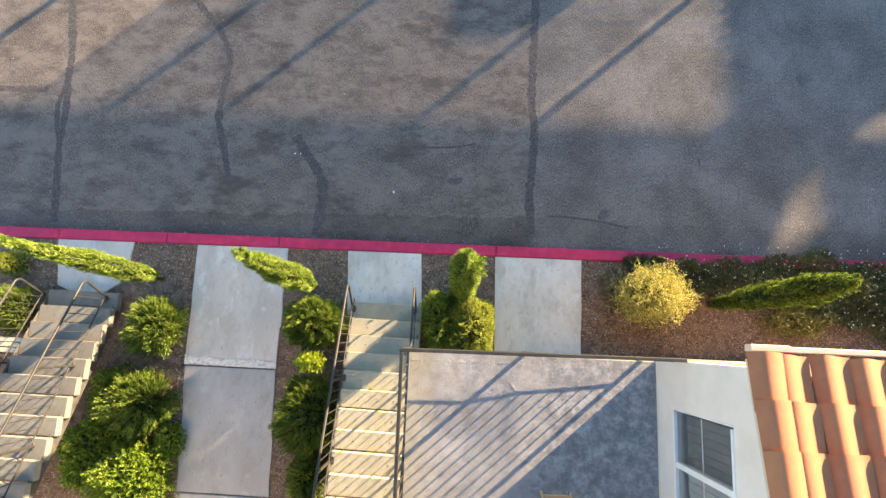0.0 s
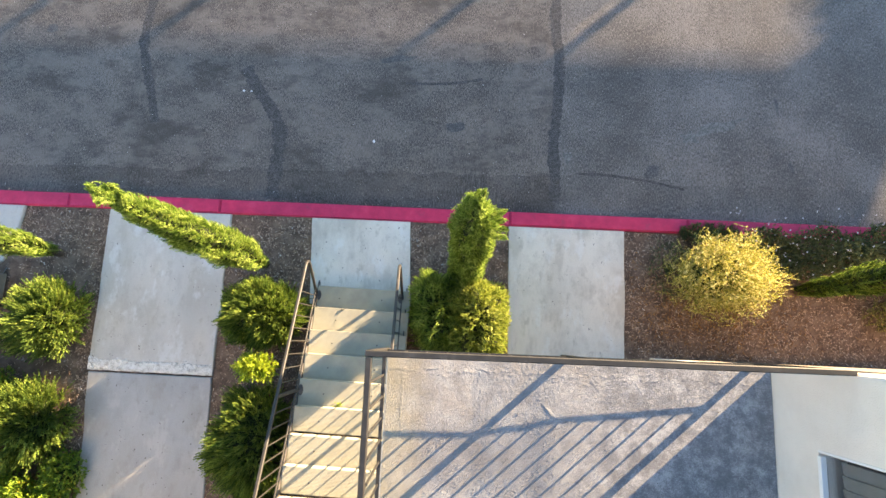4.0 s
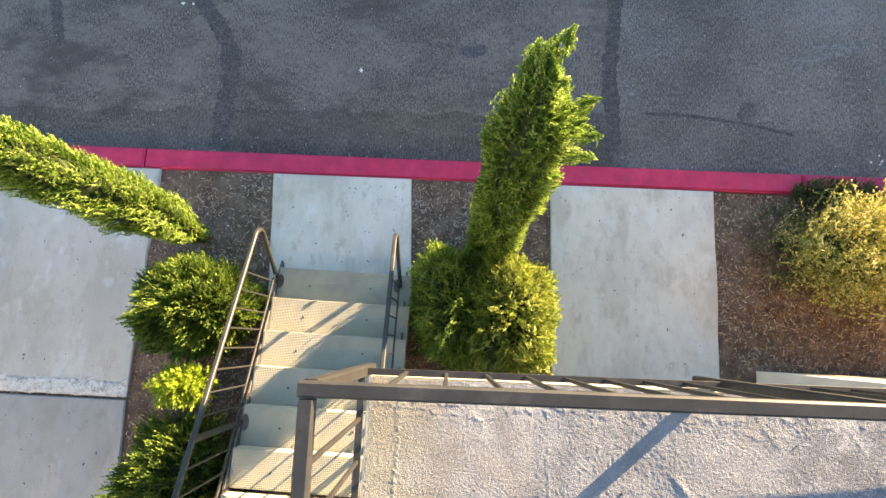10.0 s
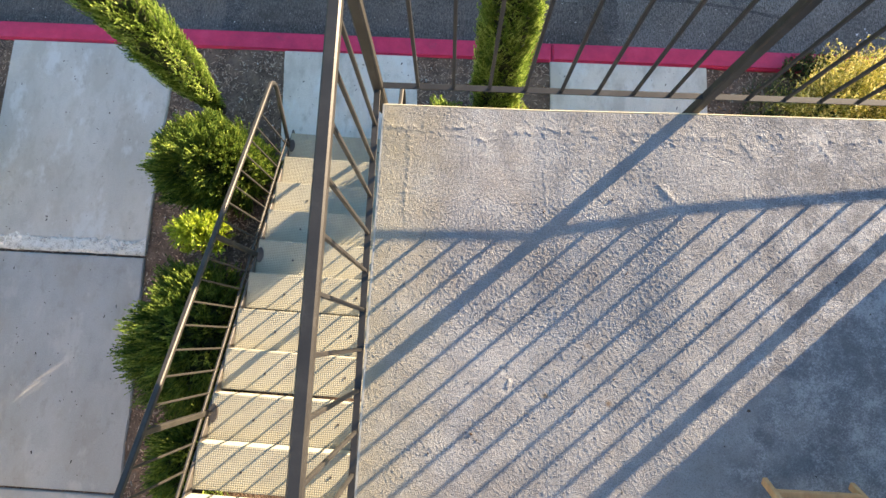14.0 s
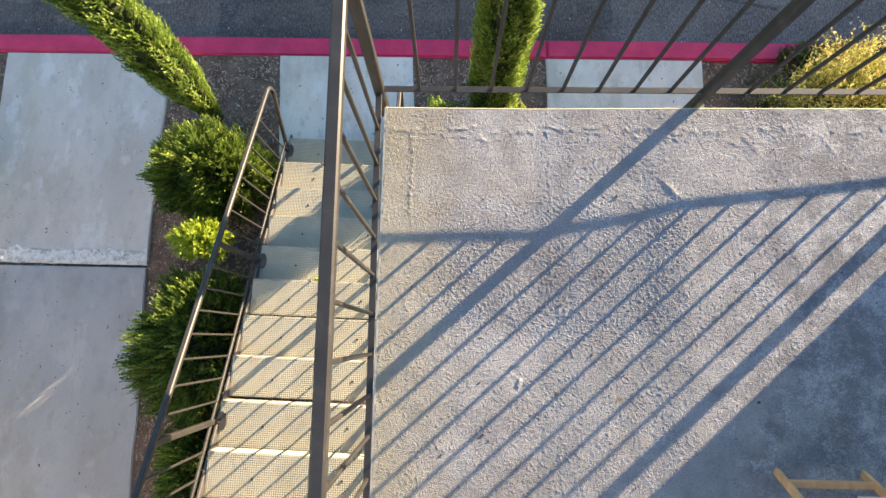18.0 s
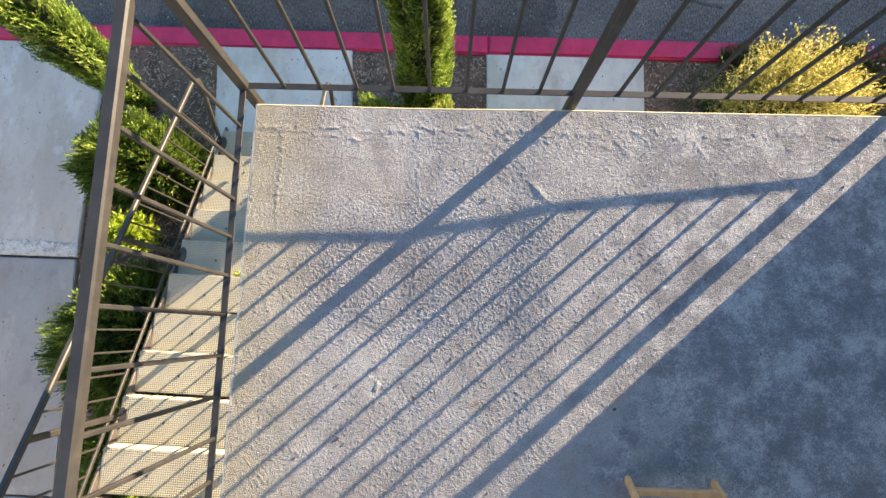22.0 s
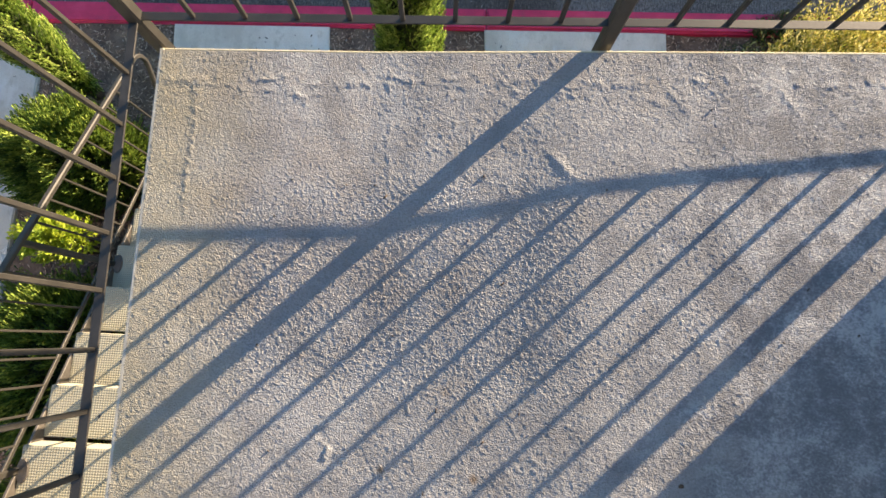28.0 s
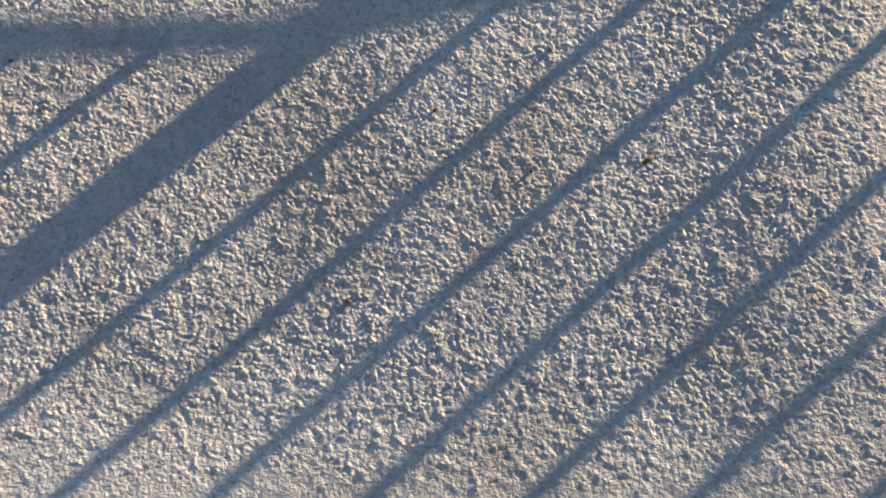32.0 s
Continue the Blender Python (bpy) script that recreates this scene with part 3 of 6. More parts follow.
def plumes(name, tip, way, length, width, rng, material, parent, seg=5, blades=4, bend=0.25):
    """Leafy fingers that end at tip: each a stem of seg steps with short blades on all sides, all one piece."""
    n = len(tip)
    way = unit(way)
    length = np.broadcast_to(np.asarray(length, float), (n,))[:, None]
    width = np.broadcast_to(np.asarray(width, float), (n,))[:, None]
    curve = rng.normal(size=(n, 3)) * 0.5 + [0, 0, 0.5]
    a = unit(np.cross(way, rng.normal(size=(n, 3))))
    b = np.cross(way, a)
    stem, blade = [], []
    for i in range(seg + 1):
        s = i / seg
        stem.append(tip - way * length * (1 - s) - curve * length * bend * (1 - s) * s)
    for i in range(seg):
        s = (i + 0.6) / seg
        mid = (stem[i] + stem[i + 1]) / 2
        for k in range(blades):
            q = 2 * np.pi * (k + 0.5 * (i % 2)) / blades + rng.random((n, 1)) * 0.7
            off = a * np.cos(q) + b * np.sin(q)
            r = width * (0.75 + 0.5 * rng.random((n, 1))) * (1.12 - 0.62 * s * s)
            blade.append(mid + off * r + way * (length / seg * 0.55 + r * 0.75))
    v = np.stack(stem + blade, 1).reshape(-1, 3)
    one = []
    for i in range(seg):
        for k in range(blades):
            one.append((i, i + 1, seg + 1 + i * blades + k))
    one = np.array(one)
    f = (np.arange(n)[:, None, None] * (seg + 1 + seg * blades) + one[None]).reshape(-1, 3)
    return np_mesh(name, v, f, material, parent)


def cypress(x, y, height, radius, seed, label, lean=(0.0, 0.0), offshoots=0, outline=((0, 0.30), (0.16, 0.85), (0.35, 1.0), (0.6, 0.86), (0.85, 0.48), (1, 0.04)), count=9500, lumpy=1.0, size=1.0, material=M_CYPRESS):
    """A columnar conifer: trunk, dark core for its inner shade and a dense crown of upright sprays in ropes and tufts.
    """
    rng = np.random.default_rng(seed)
    root = thing("cypress", (x, y, 0), label, "conifer", "columnar conifers by the kerb")
    bm = B()
    bmesh.ops.create_cone(bm, segments=10, radius1=0.06, radius2=0.015, depth=height * 0.9, cap_ends=True,
                          matrix=Matrix.Translation((x, y, height * 0.45)))
    for v in bm.verts:
        v.co.x += lean[0] * (v.co.z / height) ** 1.5
        v.co.y += lean[1] * (v.co.z / height) ** 1.5
    part("trunk", bm, M_BARK, root)
    at_h, wide = zip(*outline)

    def ropes(h, a):
        return np.sin(6 * a + 2.2 * np.sin(7 * h + seed) + 5 * h) * 0.6 + np.sin(4 * a - 21 * h + 2 * seed) * 0.4

    def surface(h, a, k):
        lump = 1 + lumpy * (0.09 * np.sin(3 * a + 9 * h + seed) + 0.06 * np.sin(5 * a - 17 * h + 2 * seed) + 0.05 * np.sin(31 * h + 2 * a) + 0.09 * ropes(h, a))
        r = radius * np.interp(h, at_h, wide) * lump * k + 0.010
        return np.stack([x + lean[0] * h**1.5 + r * np.cos(a), y + lean[1] * h**1.5 + r * np.sin(a), 0.12 + h * (height - 0.12)], -1)

    h, a = rng.random(count * 2) ** 0.92, rng.random(count * 2) * 2 * np.pi
    keep = (ropes(h, a) > -0.45 + 0.5 * rng.random(count * 2)) | (rng.random(count * 2) < 0.22)
    h, a = h[keep][:count], a[keep][:count]
    n = len(h)
    p = surface(h, a, 0.84 + (0.26 + 0.5 * np.clip((h - 0.78) / 0.22, 0, 1)) * rng.random(n) ** 2.2)
    out = np.stack([np.cos(a), np.sin(a), 0 * a], -1)
    way = unit(out * (0.35 + 0.35 * rng.random((n, 1))) + [0, 0, 1.0] + rng.normal(size=(n, 3)) * 0.22)
    long = (0.075 + 0.05 * rng.random(n)) * size
    # loose leading shoots at the tip, and side shoots that stand off
    spikes = [(rng.uniform(0.90, 1.0), rng.uniform(0, 6.28), 0.45, 2.6, rng.uniform(0.06, 0.16)) for i in range(9)]
    spikes += [(rng.uniform(0.70, 0.88), rng.uniform(-0.5, 0.6), 0.85, 0.9, rng.uniform(0.10, 0.22)) for i in range(offshoots)]
    for hh, aa, k, rise, reach in spikes:
        tip = surface(np.array([hh]), np.array([aa]), k)[0]
        d = unit(np.array([np.cos(aa), np.sin(aa), rise]))
        m = 60
        s = rng.random(m)
        p = np.concatenate([p, tip + d * (0.03 + s * reach)[:, None] + rng.normal(size=(m, 3)) * (0.024 * (1.15 - s))[:, None]])
        way = np.concatenate([way, unit(d + rng.normal(size=(m, 3)) * 0.32)])
        long = np.concatenate([long, np.full(m, 0.065)])
    plumes("crown", p, way, long, 0.0078 * size, rng, material, root, seg=4, blades=3)
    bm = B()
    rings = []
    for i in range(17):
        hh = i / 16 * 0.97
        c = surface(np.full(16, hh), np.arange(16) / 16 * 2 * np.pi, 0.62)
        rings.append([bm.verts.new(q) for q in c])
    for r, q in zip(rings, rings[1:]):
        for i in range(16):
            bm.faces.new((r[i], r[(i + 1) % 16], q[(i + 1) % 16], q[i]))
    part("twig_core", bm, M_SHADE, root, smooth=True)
    return root


def shrub(name, x, y, z0, rx, ry, height, seed, material, label, count=1900, per=0, shoot=0.13, leaf=0.027, width=0.0125, spread=0.62, slim=0.36, square=2.4, upward=0.6, core=0.72, ragged=0.13, lift=0.0, group="",
          category="shrub", wild=0.28, blades=3, tufts=0.0):
    """A rounded or clipped shrub: dark core for its inner shade and leafy shoots all over it, fingers of short blades
    or, with per, broad leaves.
    """
    rng = np.random.default_rng(seed)
    root = thing(name, (x, y, z0), label, category, group)
    a = rng.random(count) * 2 * np.pi
    e = square
    top = rng.random(count) < 0.62
    # points of the upper face by plan, the rest round the flanks
    r = np.where(top, np.sqrt(rng.random(count)), 0)
    low = rng.random(count) ** 0.8 * 0.85
    zz = np.where(top, np.maximum(1 - r**e, 0) ** (1 / e), low)
    r = np.where(top, r, np.maximum(1 - zz**e, 0) ** (1 / e))
    ring = (np.abs(np.cos(a)) ** e + np.abs(np.sin(a)) ** e) ** (-1 / e)
    dirs = np.stack([r * ring * np.cos(a), r * ring * np.sin(a), zz], -1)
    lump = 1 + 0.05 * np.sin(3 * a + 5 * zz + seed) + 0.04 * np.sin(5 * a + 4 * zz + 2 * seed) + 0.04 * np.sin(9 * a - 7 * zz)
    splay = 0.0
    if tufts:
        # shoots gather in tufts: each leans away from its tuft's middle, and the rims of the tufts lie deeper
        spread_at = dirs * [rx, ry, height]
        heart = spread_at[rng.choice(count, max(20, int((rx * ry + height * (rx + ry)) * 190)), replace=False)]
        gap = np.full(count, 9.0)
        near_heart = np.zeros((count, 3))
        for c in heart:
            d = ((spread_at - c) ** 2).sum(-1)
            closer = d < gap
            gap[closer], near_heart[closer] = d[closer], c
        lump = lump * (1 + tufts - tufts * 2.6 * np.minimum(np.sqrt(gap) / 0.07, 1.2) ** 2)
        splay = (spread_at - near_heart) * 5.0
    k = (1.03 - ragged * rng.random(count)) * lump
    p = np.array([x, y, z0 + height * 0.10]) + dirs * k[:, None] * [rx, ry, height * 0.90]
    p[:, 2] = np.maximum(p[:, 2] * (1 - lift) + (z0 + height) * lift, z0 + 0.06)
    normal = unit(dirs / [rx, ry, height])
    way = unit(normal + [0, 0, upward] + splay + rng.normal(size=(count, 3)) * wild)
    long = shoot * (0.65 + 0.6 * rng.random(count))
    if per:
        b, d, size = shoots(p - way * long[:, None], way, rng, per, long, leaf, spread)
        leaf_mesh("foliage", b, d, size, size * slim, rng, material, root)
    else:
        plumes("foliage", p, way, long, width, rng, material, root, seg=5, blades=blades)
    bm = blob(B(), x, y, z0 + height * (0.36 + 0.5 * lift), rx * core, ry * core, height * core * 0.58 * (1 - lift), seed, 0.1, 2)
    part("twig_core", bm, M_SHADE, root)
    bm = B()
    for i in range(5):
        q = 2 * math.pi * i / 5 + seed
        bar(bm, (x + 0.03 * math.cos(q), y + 0.03 * math.sin(q), z0 - 0.02), (x + rx * 0.5 * math.cos(q), y + ry * 0.5 * math.sin(q), z0 + height * 0.5), 0.018, 0.018)
    part("stem_cluster", bm, M_BARK, root)
    return root


# ---- ground, road, kerb, pavement ----
bm = B()
bmesh.ops.create_grid(bm, x_segments=2, y_segments=2, size=600, matrix=Matrix.Translation((0, 0, -0.2)))
tagged(part("ground", bm, M_SOIL), "wide flat brown earth ground reaching the horizon", "ground", kind="structure")

bm = B()
box(bm, (-45, 1.765, -0.19), (45, 22, -0.13))
road = tagged(part("road", bm, M_ASPHALT), "worn grey asphalt road with patches and tar seams", "road", kind="structure")


def seam(points, width, seed):
    """A sealed crack: a narrow uneven strip of tar on the asphalt."""
    bm = B()
    pts = [Vector((*p, -0.1288 + 0.0002 * (seed % 4))) for p in points]
    line = [p.lerp(q, i / 50) for p, q in zip(pts, pts[1:]) for i in range(50)]
    line = [sum(line[max(0, i - 14):i + 15], Vector()) / len(line[max(0, i - 14):i + 15]) for i in range(len(line))]
    rows = []
    for i, p in enumerate(line):
        d = (line[min(i + 1, len(line) - 1)] - line[max(i - 1, 0)]).normalized()
        s = Vector((-d.y, d.x, 0))
        k = width * (1.1 + 0.8 * abs(noise.noise(Vector((p.y * 3 + seed, p.x * 3, seed)))) + 0.45 * noise.noise(Vector((p.y * 11, p.x * 11, seed))) + 0.4 * noise.noise(Vector((p.y * 37, p.x * 37, seed))))
        wob = 0.05 * noise.noise(Vector((p.y * 1.3, seed * 5.0, p.x)))
        rows.append((bm.verts.new(p + s * (wob + k / 2)), bm.verts.new(p + s * (wob - k / 2))))
    for r, q in zip(rows, rows[1:]):
        bm.faces.new((r[0], r[1], q[1], q[0]))
    part("tar_seam", bm, M_TAR, road)


# the darker, older strip of asphalt along the kerb
bm = B()
rows = []
for i in range(361):
    x = -9.0 + i * 0.05
    y = 2.30 + 0.022 * x * (x < 3) + 0.06 * noise.noise(Vector((x * 0.7, 2.0, 0))) + 0.05 * noise.noise(Vector((x * 2.9, 5.0, 0))) + 0.03 * noise.noise(Vector((x * 9.0, 7.0, 0)))
    rows.append((bm.verts.new((x, 1.766, -0.1294)), bm.verts.new((x, y, -0.1294))))
for r, q in zip(rows, rows[1:]):
    bm.faces.new((r[0], q[0], q[1], r[1]))
part("gutter_strip", bm, M_GUTTER, road)

seam([(-7.20, 1.80), (-7.26, 2.5), (-7.33, 3.2), (-7.36, 3.9), (-7.39, 4.7), (-7.46, 5.5), (-7.60, 6.5), (-7.8, 12)], 0.11, 1)
seam([(-7.30, 3.0), (-7.44, 3.6), (-7.56, 4.2), (-7.50, 4.5), (-7.40, 4.75)], 0.07, 8)
seam([(-4.00, 2.85), (-4.06, 3.1), (-4.22, 3.6), (-4.34, 4.1), (-4.27, 4.8), (-4.26, 5.4), (-4.55, 6.05), (-5.12, 6.6), (-5.9, 7.4)], 0.10, 2)
seam([(-2.80, 3.84), (-2.59, 3.5), (-2.40, 3.22), (-2.22, 2.9), (-2.17, 2.6), (-2.20, 2.0), (-2.2, 1.8)], 0.14, 3)
seam([(1.70, 1.80), (1.72, 2.9), (1.75, 4.2), (1.69, 5.0), (1.73, 6.1), (1.72, 10)], 0.12, 4)
seam([(-7.62, 4.57), (-8.75, 4.53), (-12, 4.5)], 0.10, 5)
seam([(1.94, 2.39), (2.5, 2.38), (2.98, 2.32), (3.6, 2.2)], 0.03, 6)
seam([(-0.55, 3.62), (0.15, 3.66), (0.75, 3.78)], 0.035, 7)
for x, y, rx, ry, turn, seed in ((-5.73, 4.29, 0.075, 0.07, 0, 1), (3.05, 2.45, 0.11, 0.09, 0.3, 2), (6.85, 5.25, 0.09, 0.10, 0, 3), (5.0, 2.6, 0.03, 0.09, 0.3, 4),
                                 (-0.6, 4.0, 0.25, 0.05, 0.15, 5), (4.85, 3.5, 0.025, 0.14, 0.1, 6), (0.3, 3.0, 0.14, 0.08, 0.1, 7)):
    part("oil_stain", flat_patch(B(), x, y, -0.1296 + 0.0001 * seed, rx, ry, turn, seed), M_OIL, road)
for x, y, rx, ry, turn, seed in ((4.0, 3.15, 0.42, 0.07, 0.33, 11), (3.6, 2.98, 0.10, 0.08, 0, 12), (1.88, 2.62, 0.06, 0.08, 0, 13), (-0.85, 2.73, 0.018, 0.02, 0, 14),
                                 (-2.66, 3.42, 0.02, 0.015, 0, 15), (-2.78, 3.42, 0.02, 0.015, 0, 16)):
    part("pale_scuff", flat_patch(B(), x, y, -0.1298 + 0.0001 * seed, rx, ry, turn, seed, 40, 0.5), M_PALE_SCUFF if seed < 14 else M_WHITE, road)

kerb = thing("kerb", (0, 1.67, 0), "magenta-red painted concrete kerb along the road", "kerb", kind="structure")
joints = [-30, -19.2, -15.1, -11.05, -6.97, -4.95, -2.87, 1.09, 3.48, 5.2, 9.3, 13.4, 30]
for i, (a, b) in enumerate(zip(joints, joints[1:])):
    bm = B()
    box(bm, (a + 0.003, 1.565 + 0.004 * (i % 2), -0.19), (b - 0.003, 1.765, 0.004 * ((i * 7) % 3) - 0.004))
    top = [e for e in bm.edges if all(v.co.z > -0.05 for v in e.verts)]
    bmesh.ops.bevel(bm, geom=top, offset=0.018, segments=3, affect='EDGES')
    part("kerb_stone", bm, M_KERB, kerb)

BED_EDGE = 1.565


def bed_height(x, y):
    return -0.035 + 0.03 * noise.noise(Vector((x * 1.1, y * 1.1, 5.0))) + 0.012 * noise.noise(Vector((x * 5, y * 5, 1.0)))


nx, ny = 220, 90
gx, gy = np.linspace(-14, 14, nx), np.linspace(-7.0, BED_EDGE, ny)
V = [(x, y, bed_height(x, y)) for y in gy for x in gx]
F = [(j * nx + i, j * nx + i + 1, (j + 1) * nx + i + 1, (j + 1) * nx + i) for j in range(ny - 1) for i in range(nx - 1)]
tagged(np_mesh("planting_bed", V, F, M_SOIL, smooth=True), "dark brown soil of the planting bed between the paths", "soil", kind="structure")

pavement = thing("pavement", (0, 0.5, 0), "pale grey concrete walkways leading from the kerb to the building", "walkway", kind="structure")
SLABS = []


def slab(corners, material=M_CONCRETE, top=0.0, name="slab", thick=0.11):
    bm = B()
    n = len(corners)
    hi = [bm.verts.new((x, y, top)) for x, y in corners]
    lo = [bm.verts.new((x, y, top - thick)) for x, y in corners]
    bm.faces.new(hi)
    bm.faces.new(lo[::-1])
    for i in range(n):
        j = (i + 1) % n
        bm.faces.new((hi[i], lo[i], lo[j], hi[j]))
    bmesh.ops.recalc_face_normals(bm, faces=bm.faces[:])
    rim = [e for e in bm.edges if all(v.co.z > top - 0.01 for v in e.verts)]
    bmesh.ops.bevel(bm, geom=rim, offset=0.008, segments=2, affect='EDGES')
    SLABS.append(corners)
    return part(name, bm, material, pavement)


def wavy(a, b, seed, amount=0.02, n=9):
    """Points from a to b on an uneven line, without b."""
    out = []
    for i in range(n):
        t = i / n
        k = 0.5 * amount * noise.noise(Vector((t * 4 + seed, seed, 0))) * math.sin(math.pi * t) * 2
        out.append((a[0] + (b[0] - a[0]) * t + k, a[1] + (b[1] - a[1]) * t))
    return out


slab(wavy((-6.97, 1.56), (-6.84, 0.72), 1) + [(-6.84, 0.72), (-6.6, 0.62), (-6.25, 0.58), (-5.95, 0.62), (-5.72, 0.78)] + [(-5.60, 1.1), (-5.55, 1.56)])
slab(wavy((-4.365, 1.56), (-4.335, -0.45), 2) + wavy((-4.335, -0.45), (-2.71, -0.46), 3, 0.0) + wavy((-2.71, -0.46), (-2.70, 1.56), 4, 0.045) + [(-2.70, 1.56)])
slab(wavy((-4.335, -0.453), (-4.345, -0.578), 5, 0.01) + wavy((-4.345, -0.578), (-2.71, -0.588), 6, 0.01) + [(-2.71, -0.588), (-2.71, -0.463)], M_CONCRETE_ROUGH, 0.004, "rough_edge")
# its broken, stony top
nu, nv = 320, 44
V = []
for j in range(nv):
    for i in range(nu):
        s, t = i / (nu - 1), j / (nv - 1)
        x, y = -4.338 + 1.626 * s, -0.360 - 0.222 * t - 0.006 * s
        q = noise.noise(Vector((x * 26, y * 26, 3))) + 0.7 * noise.noise(Vector((x * 70, y * 70, 9)))
        ragged = 0.30 + 0.22 * noise.noise(Vector((x * 5, 0, 4))) + 0.30 * noise.noise(Vector((x * 22, y * 22, 7)))
        rim = max(0.0, min(1.0, 7 * (t - ragged), 9 * (1 - t)))
        lip = 0.010 * noise.noise(Vector((x * 9, 0, 1))) if t > 0.9 else 0
        V.append((x, y + lip, -0.012 + rim * (0.021 + 0.007 * q)))
F = [(j * nu + i, (j + 1) * nu + i, (j + 1) * nu + i + 1, j * nu + i + 1) for j in range(nv - 1) for i in range(nu - 1)]
np_mesh("rough_top", V, F, M_CONCRETE_ROUGH, pavement)
slab(wavy((-4.325, -0.605), (-4.20, -2.68), 7, 0.03) + wavy((-4.20, -2.68), (-2.62, -2.70), 8, 0.0) + wavy((-2.62, -2.70), (-2.715, -0.612), 9, 0.03) + [(-2.715, -0.612)], M_CONCRETE_OLD)
slab([(-4.20, -2.70), (-4.1, -6.5), (-2.5, -6.5), (-2.62, -2.72)], M_CONCRETE_OLD)
slab(wavy((-1.595, 1.56), (-1.53, 0.40), 10, 0.015) + [(-1.53, 0.40), (-0.20, 0.40)] + wavy((-0.20, 0.40), (-0.26, 1.56), 11, 0.015) + [(-0.26, 1.56)], M_CONCRETE_PALE)
slab(wavy((1.072, 1.56), (1.115, -0.9), 12, 0.015) + [(1.115, -0.9), (2.60, -0.9)] + wavy((2.60, -0.9), (2.625, 1.56), 13, 0.02) + [(2.625, 1.56)], M_CONCRETE_PALE)
slab([(1.115, -0.92), (1.12, -4.4), (2.60, -4.4), (2.60, -0.92)], M_CONCRETE_PALE)

# ---- the raised landing deck ----
DECK_Z = 2.545
XL, XR, YF, YB = -0.172, 2.93, -0.135, -4.6


def deck_slope(x):
    return np.interp(x, [-0.3, 0.1, 0.54, 0.61, 0.72, 0.93, 1.02, 1.12, 1.2, 1.3, 1.6, 1.9, 2.35, 2.93], [-0.013, -0.0105, -0.0078, -0.005, 0.0003, 0.0073, 0.0112, 0.0182, 0.022, 0.0245, 0.0313, 0.0385, 0.051, 0.066])


STEP = 0.0015
rng = np.random.default_rng(5)
nx, ny = int((XR - XL) / STEP), int(1.85 / STEP)


def band(lo, hi):
    """A random field with wavelengths from lo to hi metres, of unit spread."""
    f = np.fft.fft2(rng.normal(size=(ny, nx)))
    q = np.hypot(np.fft.fftfreq(nx, STEP)[None, :], np.fft.fftfreq(ny, STEP)[:, None])
    q[0, 0] = 1e-6
    g = np.fft.ifft2(f * np.exp(-(np.log(q * math.sqrt(lo * hi)) / math.log(hi / lo)) ** 2 * 2)).real
    return g / g.std()


xs_all, ys_all = XL + np.arange(nx) * STEP, YF - np.arange(ny) * STEP
X, Y = np.meshgrid(xs_all, ys_all)
# popcorn-like lumps thrown at random, the higher one showing
lumps = np.zeros((ny, nx))
m = int(nx * ny * STEP * STEP / 9.5e-6)
ci, cj, cr = rng.random(m) * nx, rng.random(m) * ny, (0.0014 + 0.0014 * rng.random(m) ** 2) / STEP
for oi in range(-3, 4):
    for oj in range(-3, 4):
        i, j = np.round(ci).astype(int) + oi, np.round(cj).astype(int) + oj
        q = 1 - ((i - ci) ** 2 + (j - cj) ** 2) / cr**2
        good = (q > 0) & (i >= 0) & (i < nx) & (j >= 0) & (j < ny)
        np.maximum.at(lumps, (j[good], i[good]), (np.sqrt(np.maximum(q, 0)) * cr * STEP * 0.40)[good])
# a second scatter of coarser crumbs
m = int(nx * ny * STEP * STEP / 4.2e-5)
ci, cj, cr = rng.random(m) * nx, rng.random(m) * ny, (0.0018 + 0.0016 * rng.random(m) ** 2) / STEP
for oi in range(-4, 5):
    for oj in range(-4, 5):
        i, j = np.round(ci).astype(int) + oi, np.round(cj).astype(int) + oj
        q = 1 - ((i - ci) ** 2 + (j - cj) ** 2) / cr**2
        good = (q > 0) & (i >= 0) & (i < nx) & (j >= 0) & (j < ny)
        np.maximum.at(lumps, (j[good], i[good]), (np.sqrt(np.maximum(q, 0)) * cr * STEP * 0.36)[good])
knobs = lumps / 0.001 + 0.14 * np.tanh(1.5 * band(0.013, 0.03))
calm = np.clip(0.5 + 0.42 * band(0.25, 0.9), 0, 1)
# a trowelled, smoother field in the front corner, inside the ridges along its rim
front = np.clip((Y + 0.78) / 0.12, 0, 1) * np.clip((-0.26 - Y) / 0.05, 0, 1) * np.clip((0.60 - X) / 0.05, 0, 1) * np.clip((X + 0.02) / 0.05, 0, 1)
rightside = np.clip((X - 1.2 + (Y + 1.0) * -0.8) / 0.7, 0, 1)
amount = 0.00125 * (1 - 0.22 * calm) * (1 - 0.13 * front) * (1 - 0.06 * rightside)
clump = np.clip(0.85 + 0.30 * band(0.02, 0.055), 0.3, 1.6)
waves = np.clip((Y + 0.75) / 0.3, 0.25, 1) * np.clip((X - 0.25) / 0.35, 0.3, 1)
relief = knobs * amount * clump
height = relief + 0.00024 * band(0.12, 0.4) + 0.00012 * band(0.03, 0.10) * waves
